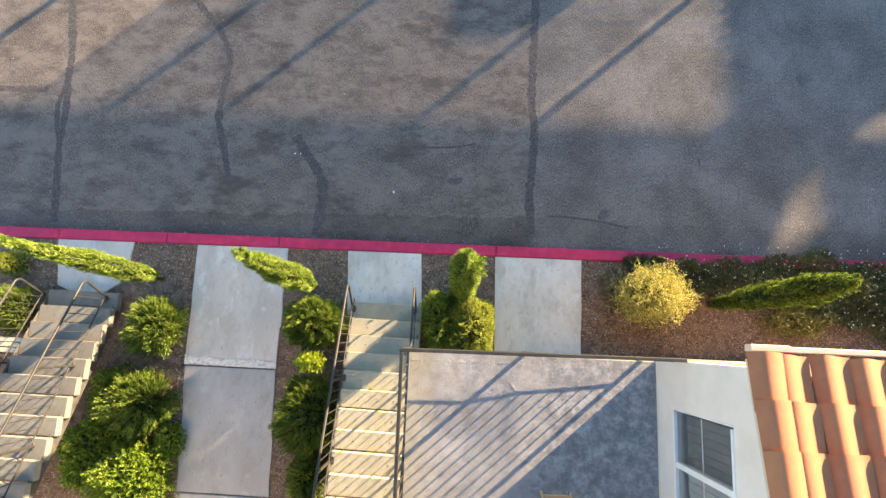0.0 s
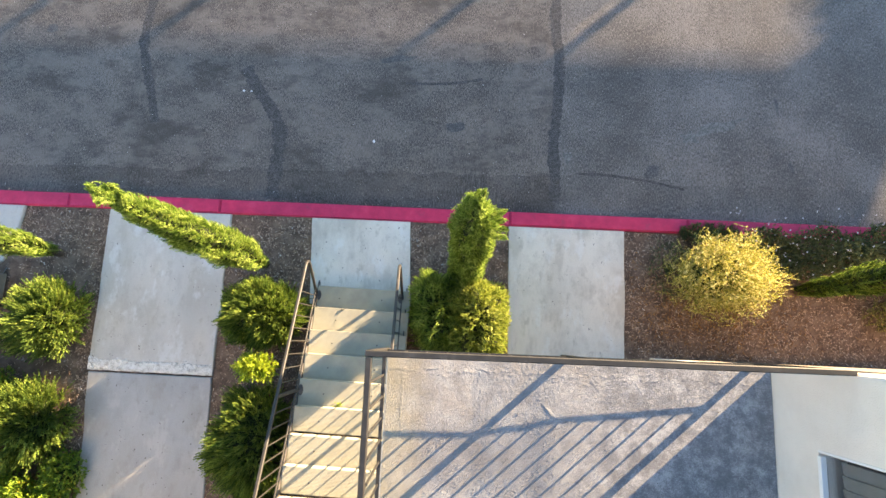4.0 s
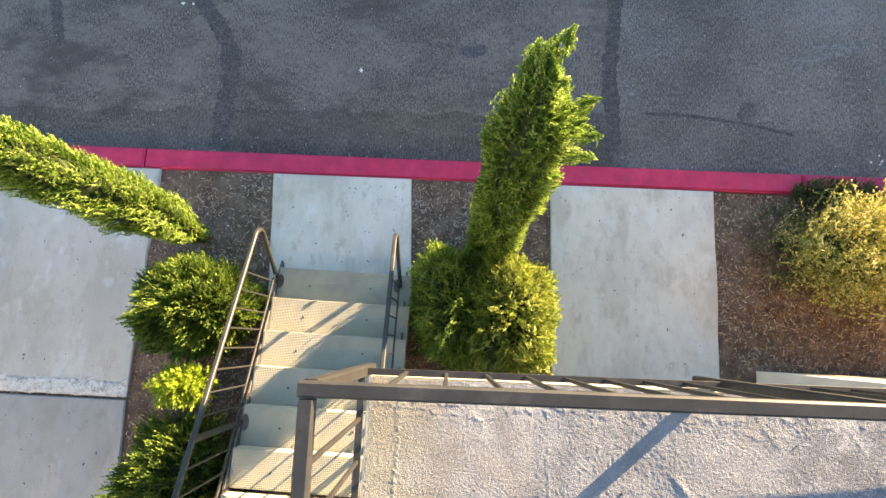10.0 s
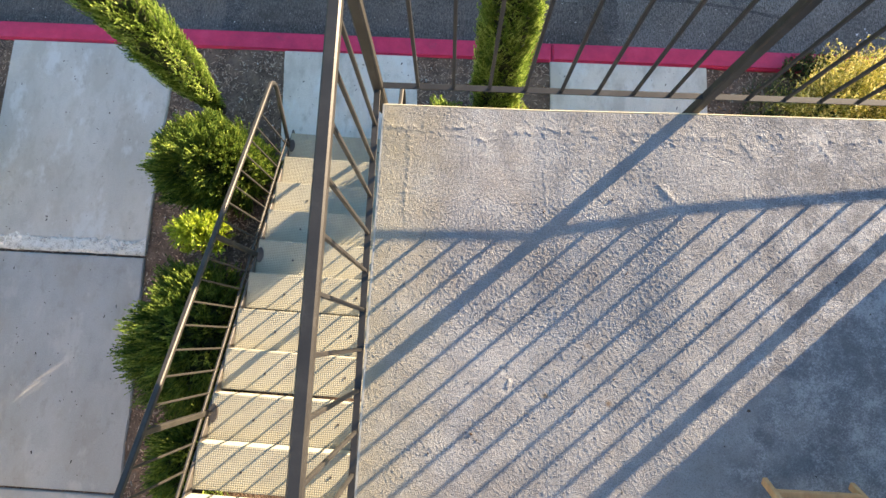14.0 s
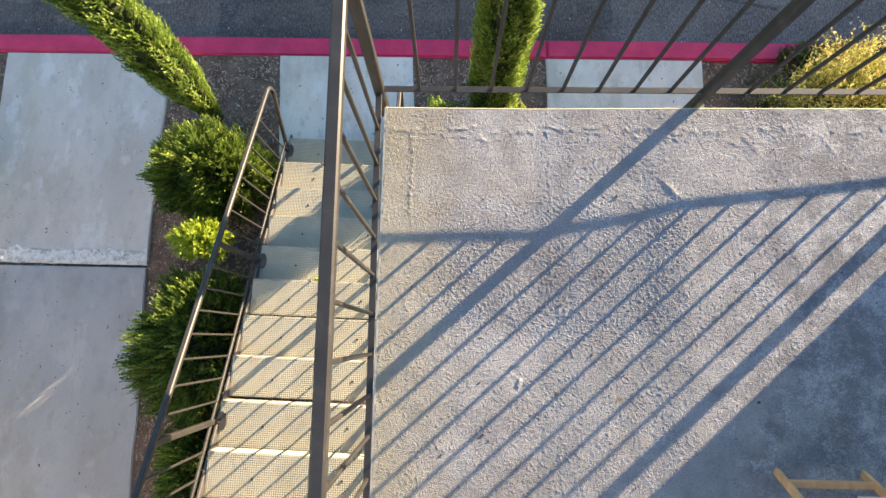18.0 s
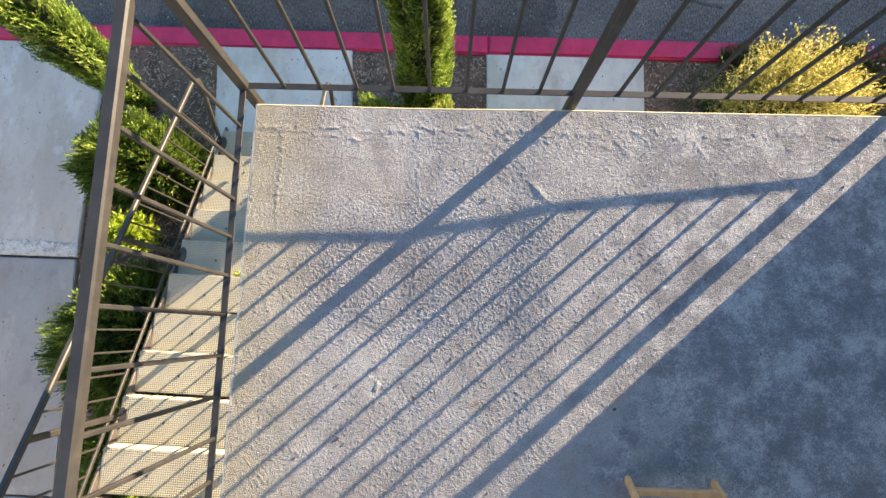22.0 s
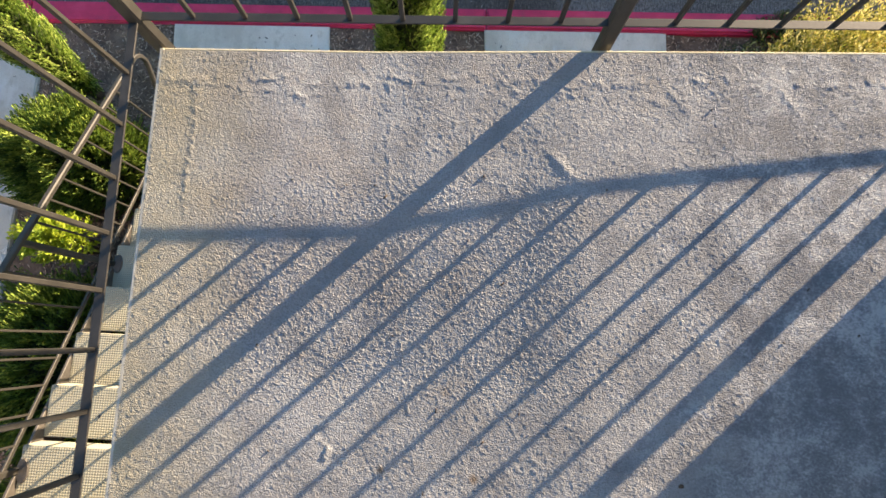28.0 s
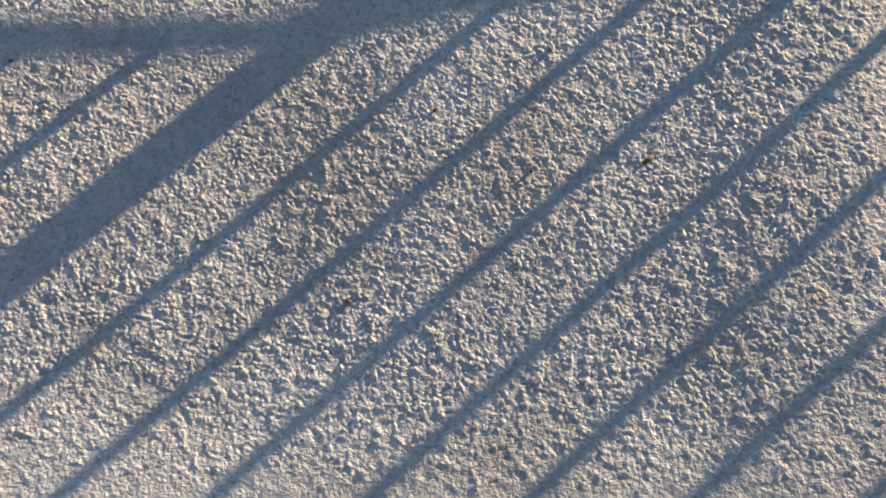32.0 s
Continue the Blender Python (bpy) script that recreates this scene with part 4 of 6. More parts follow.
# uneven folds in the coating near the front edge
for fx, fy, turn, long, wide, high in ((0.19, -0.235, 0.05, 0.07, 0.008, 0.0016), (0.80, -0.25, -0.1, 0.10, 0.009, 0.0016), (0.62, -0.225, -0.3, 0.05, 0.010, 0.0018), (0.46, -0.25, 0.1, 0.06, 0.008, 0.0012),
                                       (1.52, -0.30, -0.9, 0.06, 0.010, 0.0018), (1.87, -0.30, -1.0, 0.07, 0.010, 0.0022), (2.0, -0.33, -0.9, 0.06, 0.010, 0.0016), (1.7, -0.26, 0.1, 0.07, 0.009, 0.0016),
                                       (2.33, -0.36, 0.1, 0.07, 0.008, 0.0014), (-0.0, -0.255, 0.0, 0.06, 0.006, 0.0014)):
    u, v = (X - fx) * math.cos(turn) + (Y - fy) * math.sin(turn), -(X - fx) * math.sin(turn) + (Y - fy) * math.cos(turn)
    height += 0.75 * high * np.exp(-(u / long) ** 2 - (v / wide) ** 2)
height += 0.0013 * np.exp(-((X + 0.045 + 0.03 * (Y + 0.25) * 0.3 - 0.005 * np.sin(Y * 13)) / 0.011) ** 2) * (Y < -0.22) * np.clip(1.6 + Y, 0.25, 1) * np.clip(0.7 + 0.5 * band(0.03, 0.10), 0.1, 1.3)
height += 0.0010 * np.exp(-((X - 0.600 - 0.006 * np.sin(Y * 31)) / 0.007) ** 2) * (Y > -1.05) * (Y < -0.2) * np.clip(0.6 + 0.6 * band(0.04, 0.1), 0, 1)
height += 0.0036 * np.exp(-(((X - 1.150) * 0.75 + (Y + 0.52) * 0.66) / 0.012) ** 2 - (((X - 1.150) * 0.66 - (Y + 0.52) * 0.75) / 0.05) ** 2)
height += 0.0014 * np.exp(-(((X - 0.29) * 0.6 + (Y + 0.285) * 0.8) / 0.014) ** 2 - (((X - 0.29) * 0.8 - (Y + 0.285) * 0.6) / 0.05) ** 2)
height += 0.0013 * np.exp(-((Y + 0.235 - 0.010 * np.sin(9 * X) - 0.006 * np.sin(31 * X)) / 0.014) ** 2) * np.clip(0.25 + 0.9 * band(0.05, 0.16), 0, 1.3)
height += 0.0010 * np.exp(-((Y + 0.285 - 0.014 * np.sin(7 * X + 1)) / 0.012) ** 2) * np.clip(-0.1 + 0.9 * band(0.05, 0.16), 0, 1.3) * (X > 0.1)
# two chips knocked out of the coating, with a raised crumb beside each
for fx, fy, turn, size in ((0.435, -1.325, 0.5, 0.016), (0.455, -1.405, 1.2, 0.020)):
    u, v = (X - fx) * math.cos(turn) + (Y - fy) * math.sin(turn), -(X - fx) * math.sin(turn) + (Y - fy) * math.cos(turn)
    height += 0.0040 * np.exp(-(u / size) ** 4 - (v / (0.5 * size)) ** 4) - 0.0024 * np.exp(-((u + 0.6 * size) / size) ** 2 - ((v + size) / size) ** 2)
height += DECK_Z + deck_slope(X)
deck = thing("floor_landing", (1.4, -2.3, DECK_Z), "raised landing deck with knobbly grey stucco-like coating", "deck", kind="structure")
# for the parts further off, the same relief with its finest grain rounded away
soft = relief.copy()
for axis in (0, 1):
    soft = (np.roll(soft, 1, axis) + soft + np.roll(soft, -1, axis)) / 3
soft = height - relief + 1.0 * (soft - soft.mean()) + relief.mean()
near = np.clip(np.minimum(np.minimum(X - XL - 0.24, XL + 1.41 - X), np.minimum(YF - 0.42 - Y, Y - YF + 1.11)) / 0.12, 0, 1)
height = soft + (height - soft + 0.12 * (relief - relief.mean())) * near


def coat(x0, x1, y0, y1, skip):
    """A piece of the coating between two distances along and back from the landing's front corner."""
    ix, iy = np.arange(int(x0 / STEP), min(int(x1 / STEP) + skip, nx), skip), np.arange(int(y0 / STEP), min(int(y1 / STEP) + skip, ny), skip)
    v = np.stack([X[np.ix_(iy, ix)], Y[np.ix_(iy, ix)], (soft if skip > 1 else height)[np.ix_(iy, ix)]], -1).reshape(-1, 3)
    a, b = np.meshgrid(np.arange(len(ix) - 1), np.arange(len(iy) - 1))
    k = (b * len(ix) + a).ravel()
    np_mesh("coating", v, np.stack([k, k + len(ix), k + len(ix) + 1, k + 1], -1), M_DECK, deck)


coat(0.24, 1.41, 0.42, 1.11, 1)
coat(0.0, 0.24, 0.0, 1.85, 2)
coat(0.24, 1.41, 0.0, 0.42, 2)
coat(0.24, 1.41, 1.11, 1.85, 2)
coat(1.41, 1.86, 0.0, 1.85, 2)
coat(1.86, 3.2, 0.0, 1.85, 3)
FINE_END = YF - 1.848

# the rest of the coating, out of close view
xs, ys = np.linspace(XL, XR, 90), np.linspace(FINE_END, YB, 80)
V = [(x, y, DECK_Z + float(deck_slope(x)) + 0.002 * noise.noise(Vector((x * 30, y * 30, 0)))) for y in ys for x in xs]
F = [(j * 90 + i, (j + 1) * 90 + i, (j + 1) * 90 + i + 1, j * 90 + i + 1) for j in range(79) for i in range(89)]
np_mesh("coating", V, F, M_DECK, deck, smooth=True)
bm = B()
box(bm, (XL, YB, DECK_Z - 0.24), (XR, YF - 0.004, DECK_Z - 0.03))
part("slab", bm, M_STUCCO, deck)
bm = B()
bar(bm, (XL - 0.006, YF + 0.003, DECK_Z - 0.14), (XR, YF + 0.003, DECK_Z - 0.10), 0.012, 0.20)
part("front_flashing", bm, M_FLASHING, deck)
bm = B()
box(bm, (XL - 0.010, YB, DECK_Z - 0.22), (XL + 0.004, YF + 0.008, DECK_Z - 0.012), 0.003)
part("side_flashing", bm, M_FLASHING, deck)
bm = B()
edge = [XL - 0.01, 0.1, 0.55, 0.8, 1.0, 1.25, 1.6, 2.0, 2.4, XR]
for a, b in zip(edge, edge[1:]):
    bar(bm, (a, YF + 0.006, DECK_Z + float(deck_slope(a)) - 0.0115), (b, YF + 0.006, DECK_Z + float(deck_slope(b)) - 0.0115), 0.009, 0.016, 0.3)
part("drip_edge", bm, M_DRIP, deck, "pale metal drip edge in a sunlit cream tone")
for x, y in ((0.55, -1.75), (0.55, -4.2)):
    bm = B()
    box(bm, (x - 0.09, y - 0.09, -0.1), (x + 0.09, y + 0.09, DECK_Z - 0.24), 0.006)
    part("support_post", bm, M_STUCCO, deck)


def deck_top(x):
    return DECK_Z + float(deck_slope(x))


# ---- house: gable wall with window, front wall, roof ----
EAVE_Y, EAVE_Z, PITCH, RAKE_X = 0.02, 4.90, 0.21, 2.80
wall = thing("wall_gable", (3.05, -2.4, 0), "pale off-white stucco gable wall beside the landing", "wall", kind="structure")
WY0, WY1, WZ0, WZ1 = -0.63, -1.86, 3.11, 4.43


def wall_piece(lo, hi):
    bm = B()
    box(bm, lo, hi)
    part("wall_panel", bm, M_STUCCO, wall)


def gable_piece(y0, y1):
    """The part of the gable above the plate, under the sloping roof."""
    bm = B()
    zs = [EAVE_Z - 0.11 + PITCH * (EAVE_Y - y) for y in (y0, y1)]
    lo = [bm.verts.new((x, y, WZ1)) for x in (2.93, 3.13) for y in (y0, y1)]
    hi = [bm.verts.new((x, y, z)) for x in (2.93, 3.13) for y, z in zip((y0, y1), zs)]
    for q in ((lo[0], lo[1], hi[1], hi[0]), (lo[3], lo[2], hi[2], hi[3]), (hi[0], hi[1], hi[3], hi[2]), (lo[0], hi[0], hi[2], lo[2]), (lo[1], lo[3], hi[3], hi[1])):
        bm.faces.new(q)
    bmesh.ops.recalc_face_normals(bm, faces=bm.faces[:])
    part("wall_panel", bm, M_STUCCO, wall)


wall_piece((2.93, WY0, 0), (3.13, -0.100, WZ1))
wall_piece((2.93, WY1, 0), (3.13, WY0, WZ0))
wall_piece((2.93, YB, 0), (3.13, WY1, WZ1))
gable_piece(-0.100, YB)
front = thing("wall_front", (6.0, -0.2, 0), "front wall of the building under a cream ledge, unseen stucco toned tan to cut bounced light", "wall", kind="structure")
bm = B()
box(bm, (3.13, -0.37, 0), (7.6, -0.100, EAVE_Z - 0.06))
part("wall_panel", bm, M_LOW_BOUNCE_STUCCO, front)
bm = B()
box(bm, (2.935, -0.099, 3.42), (3.36, -0.083, 3.52), 0.006)
part("ledge", bm, M_TRIM, front, "cream moulded ledge at rail height")
bm = B()
box(bm, (3.362, -0.099, 3.40), (7.6, -0.078, 3.50), 0.006)
part("ledge", bm, M_TRIM, front)
back = thing("wall_back", (0.7, -4.7, 0), "plain pale stucco wall at the end of the landing", "wall", kind="structure")
bm = B()
box(bm, (-9.5, YB - 0.2, 0), (3.13, YB, 5.4))
part("wall_panel", bm, M_STUCCO, back)

window = thing("window_1", (2.97, -1.2, 3.1), "white sliding window with grey vertical blinds behind glass", "window", kind="structure")
bm = B()
for lo, hi in (((2.922, WY0 - 0.018, WZ0), (3.02, WY0, WZ1)), ((2.915, WY1, WZ0), (3.02, WY1 + 0.036, WZ1)), ((2.915, WY1 + 0.036, WZ0), (3.02, WY0 - 0.036, WZ0 + 0.036)),
               ((2.915, WY1 + 0.036, WZ1 - 0.036), (3.02, WY0 - 0.036, WZ1))):
    box(bm, lo, hi, 0.006)
part("window_frame", bm, M_WHITE, window)
bm = B()
box(bm, (2.925, -1.265, WZ0 + 0.036), (2.985, -1.205, WZ1 - 0.036), 0.005)
part("meeting_stile", bm, M_WHITE, window)
for y0, y1 in ((-1.205, WY0 - 0.036), (WY1 + 0.036, -1.265)):
    bm = B()
    box(bm, (2.955, y0, WZ0 + 0.036), (2.961, y1, WZ1 - 0.036))
    pane = part("pane", bm, M_GLASS, window)
    pane.visible_shadow = False
    bm = B()
    box(bm, (2.952, y0, 3.742), (2.964, y1, 3.749))
    part("muntin", bm, M_WHITE, window)
y, i = WY0 - 0.07, 0
while y > WY1 + 0.1:
    bm = B()
    s = Vector((0.014, -0.086, 0))
    p = [Vector((3.06, y, z)) for z in (WZ0 + 0.03, WZ1 - 0.03)]
    q = [bm.verts.new(p[0]), bm.verts.new(p[0] + s), bm.verts.new(p[1] + s), bm.verts.new(p[1])]
    r = [bm.verts.new(v.co + Vector((0.003, 0.003, 0))) for v in q]
    for f in ((q[0], q[1], q[2], q[3]), (r[3], r[2], r[1], r[0]), (q[0], r[0], r[1], q[1]), (q[1], r[1], r[2], q[2]), (q[2], r[2], r[3], q[3]), (q[3], r[3], r[0], q[0])):
        bm.faces.new(f)
    part("blind_slat", bm, M_BLIND if y > -1.2 else M_BLIND_REFLECT, window)
    y -= 0.088
# dark sheet standing in for the unlit room behind the blinds
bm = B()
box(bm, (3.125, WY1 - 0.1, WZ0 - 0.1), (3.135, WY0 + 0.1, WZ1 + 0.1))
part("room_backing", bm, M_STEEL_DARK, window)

roof = thing("roof", (6, -2, EAVE_Z), "terracotta S-tile roof with orange barrel tiles", "roof", kind="structure")


def roof_z(y):
    return EAVE_Z + PITCH * (EAVE_Y - y)


bm = B()
q = [(RAKE_X + 0.06, EAVE_Y - 0.05), (7.72, EAVE_Y - 0.05), (7.72, YB - 0.3), (RAKE_X + 0.06, YB - 0.3)]
hi = [bm.verts.new((x, y, roof_z(y) - 0.02)) for x, y in q]
lo = [bm.verts.new((x, y, roof_z(y) - 0.10)) for x, y in q]
bm.faces.new(hi[::-1]), bm.faces.new(lo)
for i in range(4):
    bm.faces.new((hi[i], hi[(i + 1) % 4], lo[(i + 1) % 4], lo[i]))
bmesh.ops.recalc_face_normals(bm, faces=bm.faces[:])
part("roof_deck", bm, M_TRIM, roof)
bm = B()
bar(bm, (RAKE_X + 0.06, EAVE_Y + 0.045, EAVE_Z - 0.03), (3.18, EAVE_Y + 0.045, EAVE_Z - 0.03), 0.06, 0.11)
part("fascia", bm, M_TRIM, roof)
bm = B()
bar(bm, (3.184, EAVE_Y + 0.04, EAVE_Z - 0.035), (7.72, EAVE_Y + 0.04, EAVE_Z - 0.035), 0.05, 0.10)
part("fascia", bm, M_TRIM, roof)


def barrel(width, length, rise, lift0, lift1, pan):
    """One S-tile: a half round cover that tapers, and a shallow pan beside it, with thickness."""
    bm = B()
    prof = []
    for i in range(17):
        u = i / 16 - 0.5
        if pan:
            # steep on one side, falling gently into the pan on the other
            s = u + 0.5
            z = math.sin(0.5 * math.pi * s / 0.30) ** 0.8 if s < 0.30 else 0.5 + 0.5 * math.cos(math.pi * min(1.0, (s - 0.30) / 0.62))
            prof.append((u * (width + pan), rise * z))
        else:
            prof.append((u * width, rise * math.cos(math.pi * u * (1.0 if u < 0 else 0.62))))
    ends = ((0.0, lift0, 1.0), (-length, lift1, 0.93))
    n = len(prof)
    # the curved upper face is smooth; the shell below and the lip have verts of their own
    up = [[bm.verts.new((x * k, v, z * k + lift)) for x, z in prof] for v, lift, k in ends]
    rim = [[bm.verts.new((x * k, v, z * k + lift)) for x, z in prof] for v, lift, k in ends]
    low = [[bm.verts.new((x * k * 0.96, v, (z - 0.014) * k + lift)) for x, z in prof] for v, lift, k in ends]
    for i in range(n - 1):
        bm.faces.new((up[0][i], up[0][i + 1], up[1][i + 1], up[1][i])).smooth = True
        bm.faces.new((low[0][i + 1], low[0][i], low[1][i], low[1][i + 1]))
        bm.faces.new((low[0][i], low[0][i + 1], rim[0][i + 1], rim[0][i]))
    bm.faces.new((rim[0][0], rim[1][0], low[1][0], low[0][0]))
    bm.faces.new((rim[0][-1], low[0][-1], low[1][-1], rim[1][-1]))
    bm.normal_update()
    for f in bm.faces:
        if f.smooth and f.normal.z < 0:
            f.normal_flip()
    me = bpy.data.meshes.new("roof_tile")
    bm.to_mesh(me)
    bm.free()
    me.materials.append(M_TILE)
    return me


TILE = barrel(0.185, 0.47, 0.068, 0.034, 0.004, 0.145)
RAKE_TILE = barrel(0.27, 0.47, 0.085, 0.034, 0.008, 0.0)
tip = math.degrees(math.atan(PITCH))
rnd = random.Random(4)
for row in range(14):
    y = EAVE_Y - 0.015 - row * 0.372
    ob = under(new("rake_tile", RAKE_TILE), roof)
    ob.matrix_basis = pose(RAKE_X + 0.135, y + 0.01, roof_z(y) + 0.012, -tip, 0, rnd.uniform(-1, 1))
    for col in range(15):
        ob = under(new("roof_tile", TILE), roof)
        x = RAKE_X + 0.355 + col * 0.32
        ob.matrix_basis = pose(x + rnd.uniform(-0.006, 0.006), y + rnd.uniform(-0.01, 0.01), roof_z(y) + rnd.uniform(-0.003, 0.003), -tip, rnd.uniform(-1.2, 1.2), rnd.uniform(-1, 1))


# ---- landing railings ----
RAIL_TOP, RAIL_LOW, GAP = 3.527, 2.672, 0.1652


def guard(name, a, b, posts, label, lap=0.0, first=0.0, last=0.0):
    """A steel guard rail from a to b (plan points): top and bottom rail, posts on the landing's edge, square pickets."""
    a, b = Vector((*a, 0)), Vector((*b, 0))
    d = (b - a).normalized()
    root = thing(name, ((a.x + b.x) / 2, (a.y + b.y) / 2, DECK_Z), label, "railing")
    up = Vector((0, 0, 1))
    bm = bar(B(), a + up * RAIL_TOP - d * lap, b + up * RAIL_TOP, 0.041, 0.040)
    part("top_rail", bm, M_STEEL, root, "weathered grey-brown top rail")
    # the bottom rail stops at the last post, the top rail runs on to the wall
    low_end = a + d * posts[-1] if lap else b
    bm = bar(B(), a + up * RAIL_LOW, low_end + up * RAIL_LOW, 0.028, 0.006)
    part("bottom_rail", bm, M_STEEL, root)
    at = {round(p / GAP) for p in posts}
    for p in posts:
        q = a + d * p
        bm = bar(B(), q + up * (DECK_Z - 0.13), q + up * (RAIL_TOP - 0.02), 0.046, 0.046)
        part("post", bm, M_STEEL, root)
    n = int((b - a).length / GAP)
    shared = None
    for i in range(1, n + 1):
        if i in at or i * GAP > (b - a).length - 0.03:
            continue
        if shared is None:
            ob = part("picket", bar(B(), (0, 0, RAIL_LOW), (0, 0, RAIL_TOP - 0.02), 0.0145, 0.0145), M_STEEL, root)
            shared = ob.data
        else:
            ob = under(new("picket", shared), root)
        # in each bay the pickets are set off a little from an even spacing
        start = max((k for k in at if k < i), default=0)
        ob.matrix_basis = Matrix.Translation(a + d * (i * GAP + first + (last - first) * (i - start - 1) / 7))
    return root


guard("guard_rail", (-0.190, -0.103), (2.915, -0.082), (0.0, GAP * 9, GAP * 18), "weathered grey-brown steel guard rail along the landing's front edge", 0.024, 0.018, -0.004)
guard("guard_rail", (-0.190, -0.128), (-0.158, -3.72), (GAP * 11, GAP * 21), "weathered grey-brown steel guard rail along the landing's side above the stairs")

# ---- staircases ----
RISE, RUN = 0.150, 0.2845


def staircase(x_left, y_first, width, skew, rails, tread, label, narrows=0.0, high=0.74, reach=-0.02):
    """A straight outdoor stair: steel stringers, precast treads, a steel handrail with balusters on both sides. narrows: by how much a metre back;
    high: the handrail over the nosings; reach: how far its loop stands out in front."""
    root = thing("staircase", (x_left + width / 2, y_first, 0), label, "stairs", "outdoor stairs")
    turn = -math.degrees(math.atan(skew))

    def at(u, v, z):
        return Vector((x_left + u + skew * v, y_first - v, z))

    def nose(v):
        return RISE + v * RISE / RUN

    def plate(v, deep):
        bm = B()
        box(bm, (0.004, deep, -0.125), (width - narrows * v - 0.004, 0, 0), 0.007)
        me = bpy.data.meshes.new("tread")
        bm.to_mesh(me)
        bm.free()
        me.materials.append(tread)
        return me

    bm = B()
    bmesh.ops.create_cone(bm, segments=10, radius1=0.009, radius2=0.008, depth=0.006, cap_ends=True)
    bolt = bpy.data.meshes.new("bolt")
    bm.to_mesh(bolt)
    bm.free()
    bolt.materials.append(M_STEEL_DARK)
    rnd = random.Random(int(abs(x_left) * 100))
    for k in range(16):
        ob = under(new("tread", plate(k * RUN, -RUN + 0.012 if k in (5, 7, 9, 12) else -RUN - 0.035)), root)
        ob.matrix_basis = Matrix.Translation(at(0, k * RUN, RISE * (k + 1))) @ pose(0, 0, 0, 0, rnd.uniform(-0.15, 0.15), turn)
        for u in (0.285, width - 0.38):
            bo = under(new("bolt", bolt), ob)
            bo.matrix_basis = Matrix.Translation(at(u, k * RUN + 0.16, RISE * (k + 1)))
    for u in (-0.014, width - 0.07):
        bm = bar(B(), at(u, -0.02, nose(-0.02) - (0.20 if u < 0 else 0.27)), at(u, 15.8 * RUN, nose(15.8 * RUN) - (0.20 if u < 0 else 0.27)), 0.016, 0.24)
        part("stringer", bm, M_STEEL_DARK, root)
    low = 0.03
    for (u, drift), inner in zip(rails, (1, -1)):
        # each rail keeps its own line in plan
        def at(u, v, z, drift=drift):
            return Vector((x_left + u + drift * v, y_first - v, z))

        # the rail bends down in a round loop at its lower end and comes back to the bottom bar
        slope = math.atan(RISE / RUN)
        end = at(u, 0.11, RISE + 0.004)
        r, c = 0.13, at(u, -reach, nose(-reach) + high - 0.13 / math.cos(slope))
        pts = [end]
        for i in range(19):
            q = -math.radians(26) + (math.radians(116) - slope) * i / 18
            pts.append(c + Vector((0, r * math.cos(q), r * math.sin(q))))
        far = at(u, 15.6 * RUN, nose(15.6 * RUN) + high)
        pts += [far]
        part("handrail", tube(B(), pts, 0.032, 0.032), M_STEEL, root)
        bm = bar(B(), at(u, 0.07, nose(0.07) + low), at(u, 15.6 * RUN, nose(15.6 * RUN) + low), 0.014, 0.024)
        part("bottom_bar", bm, M_STEEL, root)
        base = bar(B(), (0, 0, low), (0, 0, high - 0.01), 0.012, 0.012)
        first = part("baluster", base, M_STEEL, root)
        first.matrix_basis = Matrix.Translation(at(u, 0.5 * RUN, nose(0.5 * RUN)))
        for i in range(2, 32):
            if i % 8 == 1 and i > 1:
                continue
            v = i * RUN / 2
            under(new("baluster", first.data), root).matrix_basis = Matrix.Translation(at(u, v, nose(v)))
        for k in (0, 4, 8, 12):
            v = k * RUN + 0.125
            z = RISE * (k + 1)
            bm = bar(B(), at(u, v, z), at(u, v, nose(v) + (high - 0.01 if k else low)), 0.034, 0.034)
            post = part("post", bm, M_STEEL, root)
            bm = B()
            bmesh.ops.create_cone(bm, segments=20, radius1=0.5, radius2=0.46, depth=1, cap_ends=True,
                                  matrix=Matrix.Translation(at(u + inner * 0.03, v, z + 0.004)) @ Matrix.Diagonal((0.062, 0.125, 0.010, 1)))
            part("base_plate", bm, M_STEEL_DARK, post)
    bm = B()
    box(bm, (x_left + skew * 16 * RUN - 0.05, YB, DECK_Z - 0.2), (x_left + (skew - narrows) * 16 * RUN + width - 0.02, y_first - 16 * RUN, DECK_Z - 0.02), 0.006)
    part("top_landing", bm, tread, root)
    return root


staircase(-1.397, 0.632, 1.215, 0.025, ((-0.012, 0.0257), (1.10, 0.027)), M_TREAD, "outdoor steel stair with cream dimpled concrete treads and brown steel handrails", 0.025, 0.708, 0.105)
staircase(-6.86, 0.62, 1.27, 0.012, ((-0.05, 0.012), (1.08, 0.012)), M_TREAD_GREY, "outdoor steel stair with weathered grey concrete treads and dark handrails")

# a weed growing from the gap behind a tread, and a dry leaf
rng = np.random.default_rng(91)
weed = thing("weed", (-0.894, -0.785, 0.75), "tiny bright green weed growing in the gap of a stair tread", "weed")
m = 26
leaf_mesh("leaves", np.array([-0.894, -0.785, 0.752]) + rng.normal(size=(m, 3)) * [0.025, 0.012, 0.002], unit(rng.normal(size=(m, 3)) * [1, 0.8, 0.3] + [0, 0, 0.5]), 0.030, 0.014, rng, M_LIME, weed)
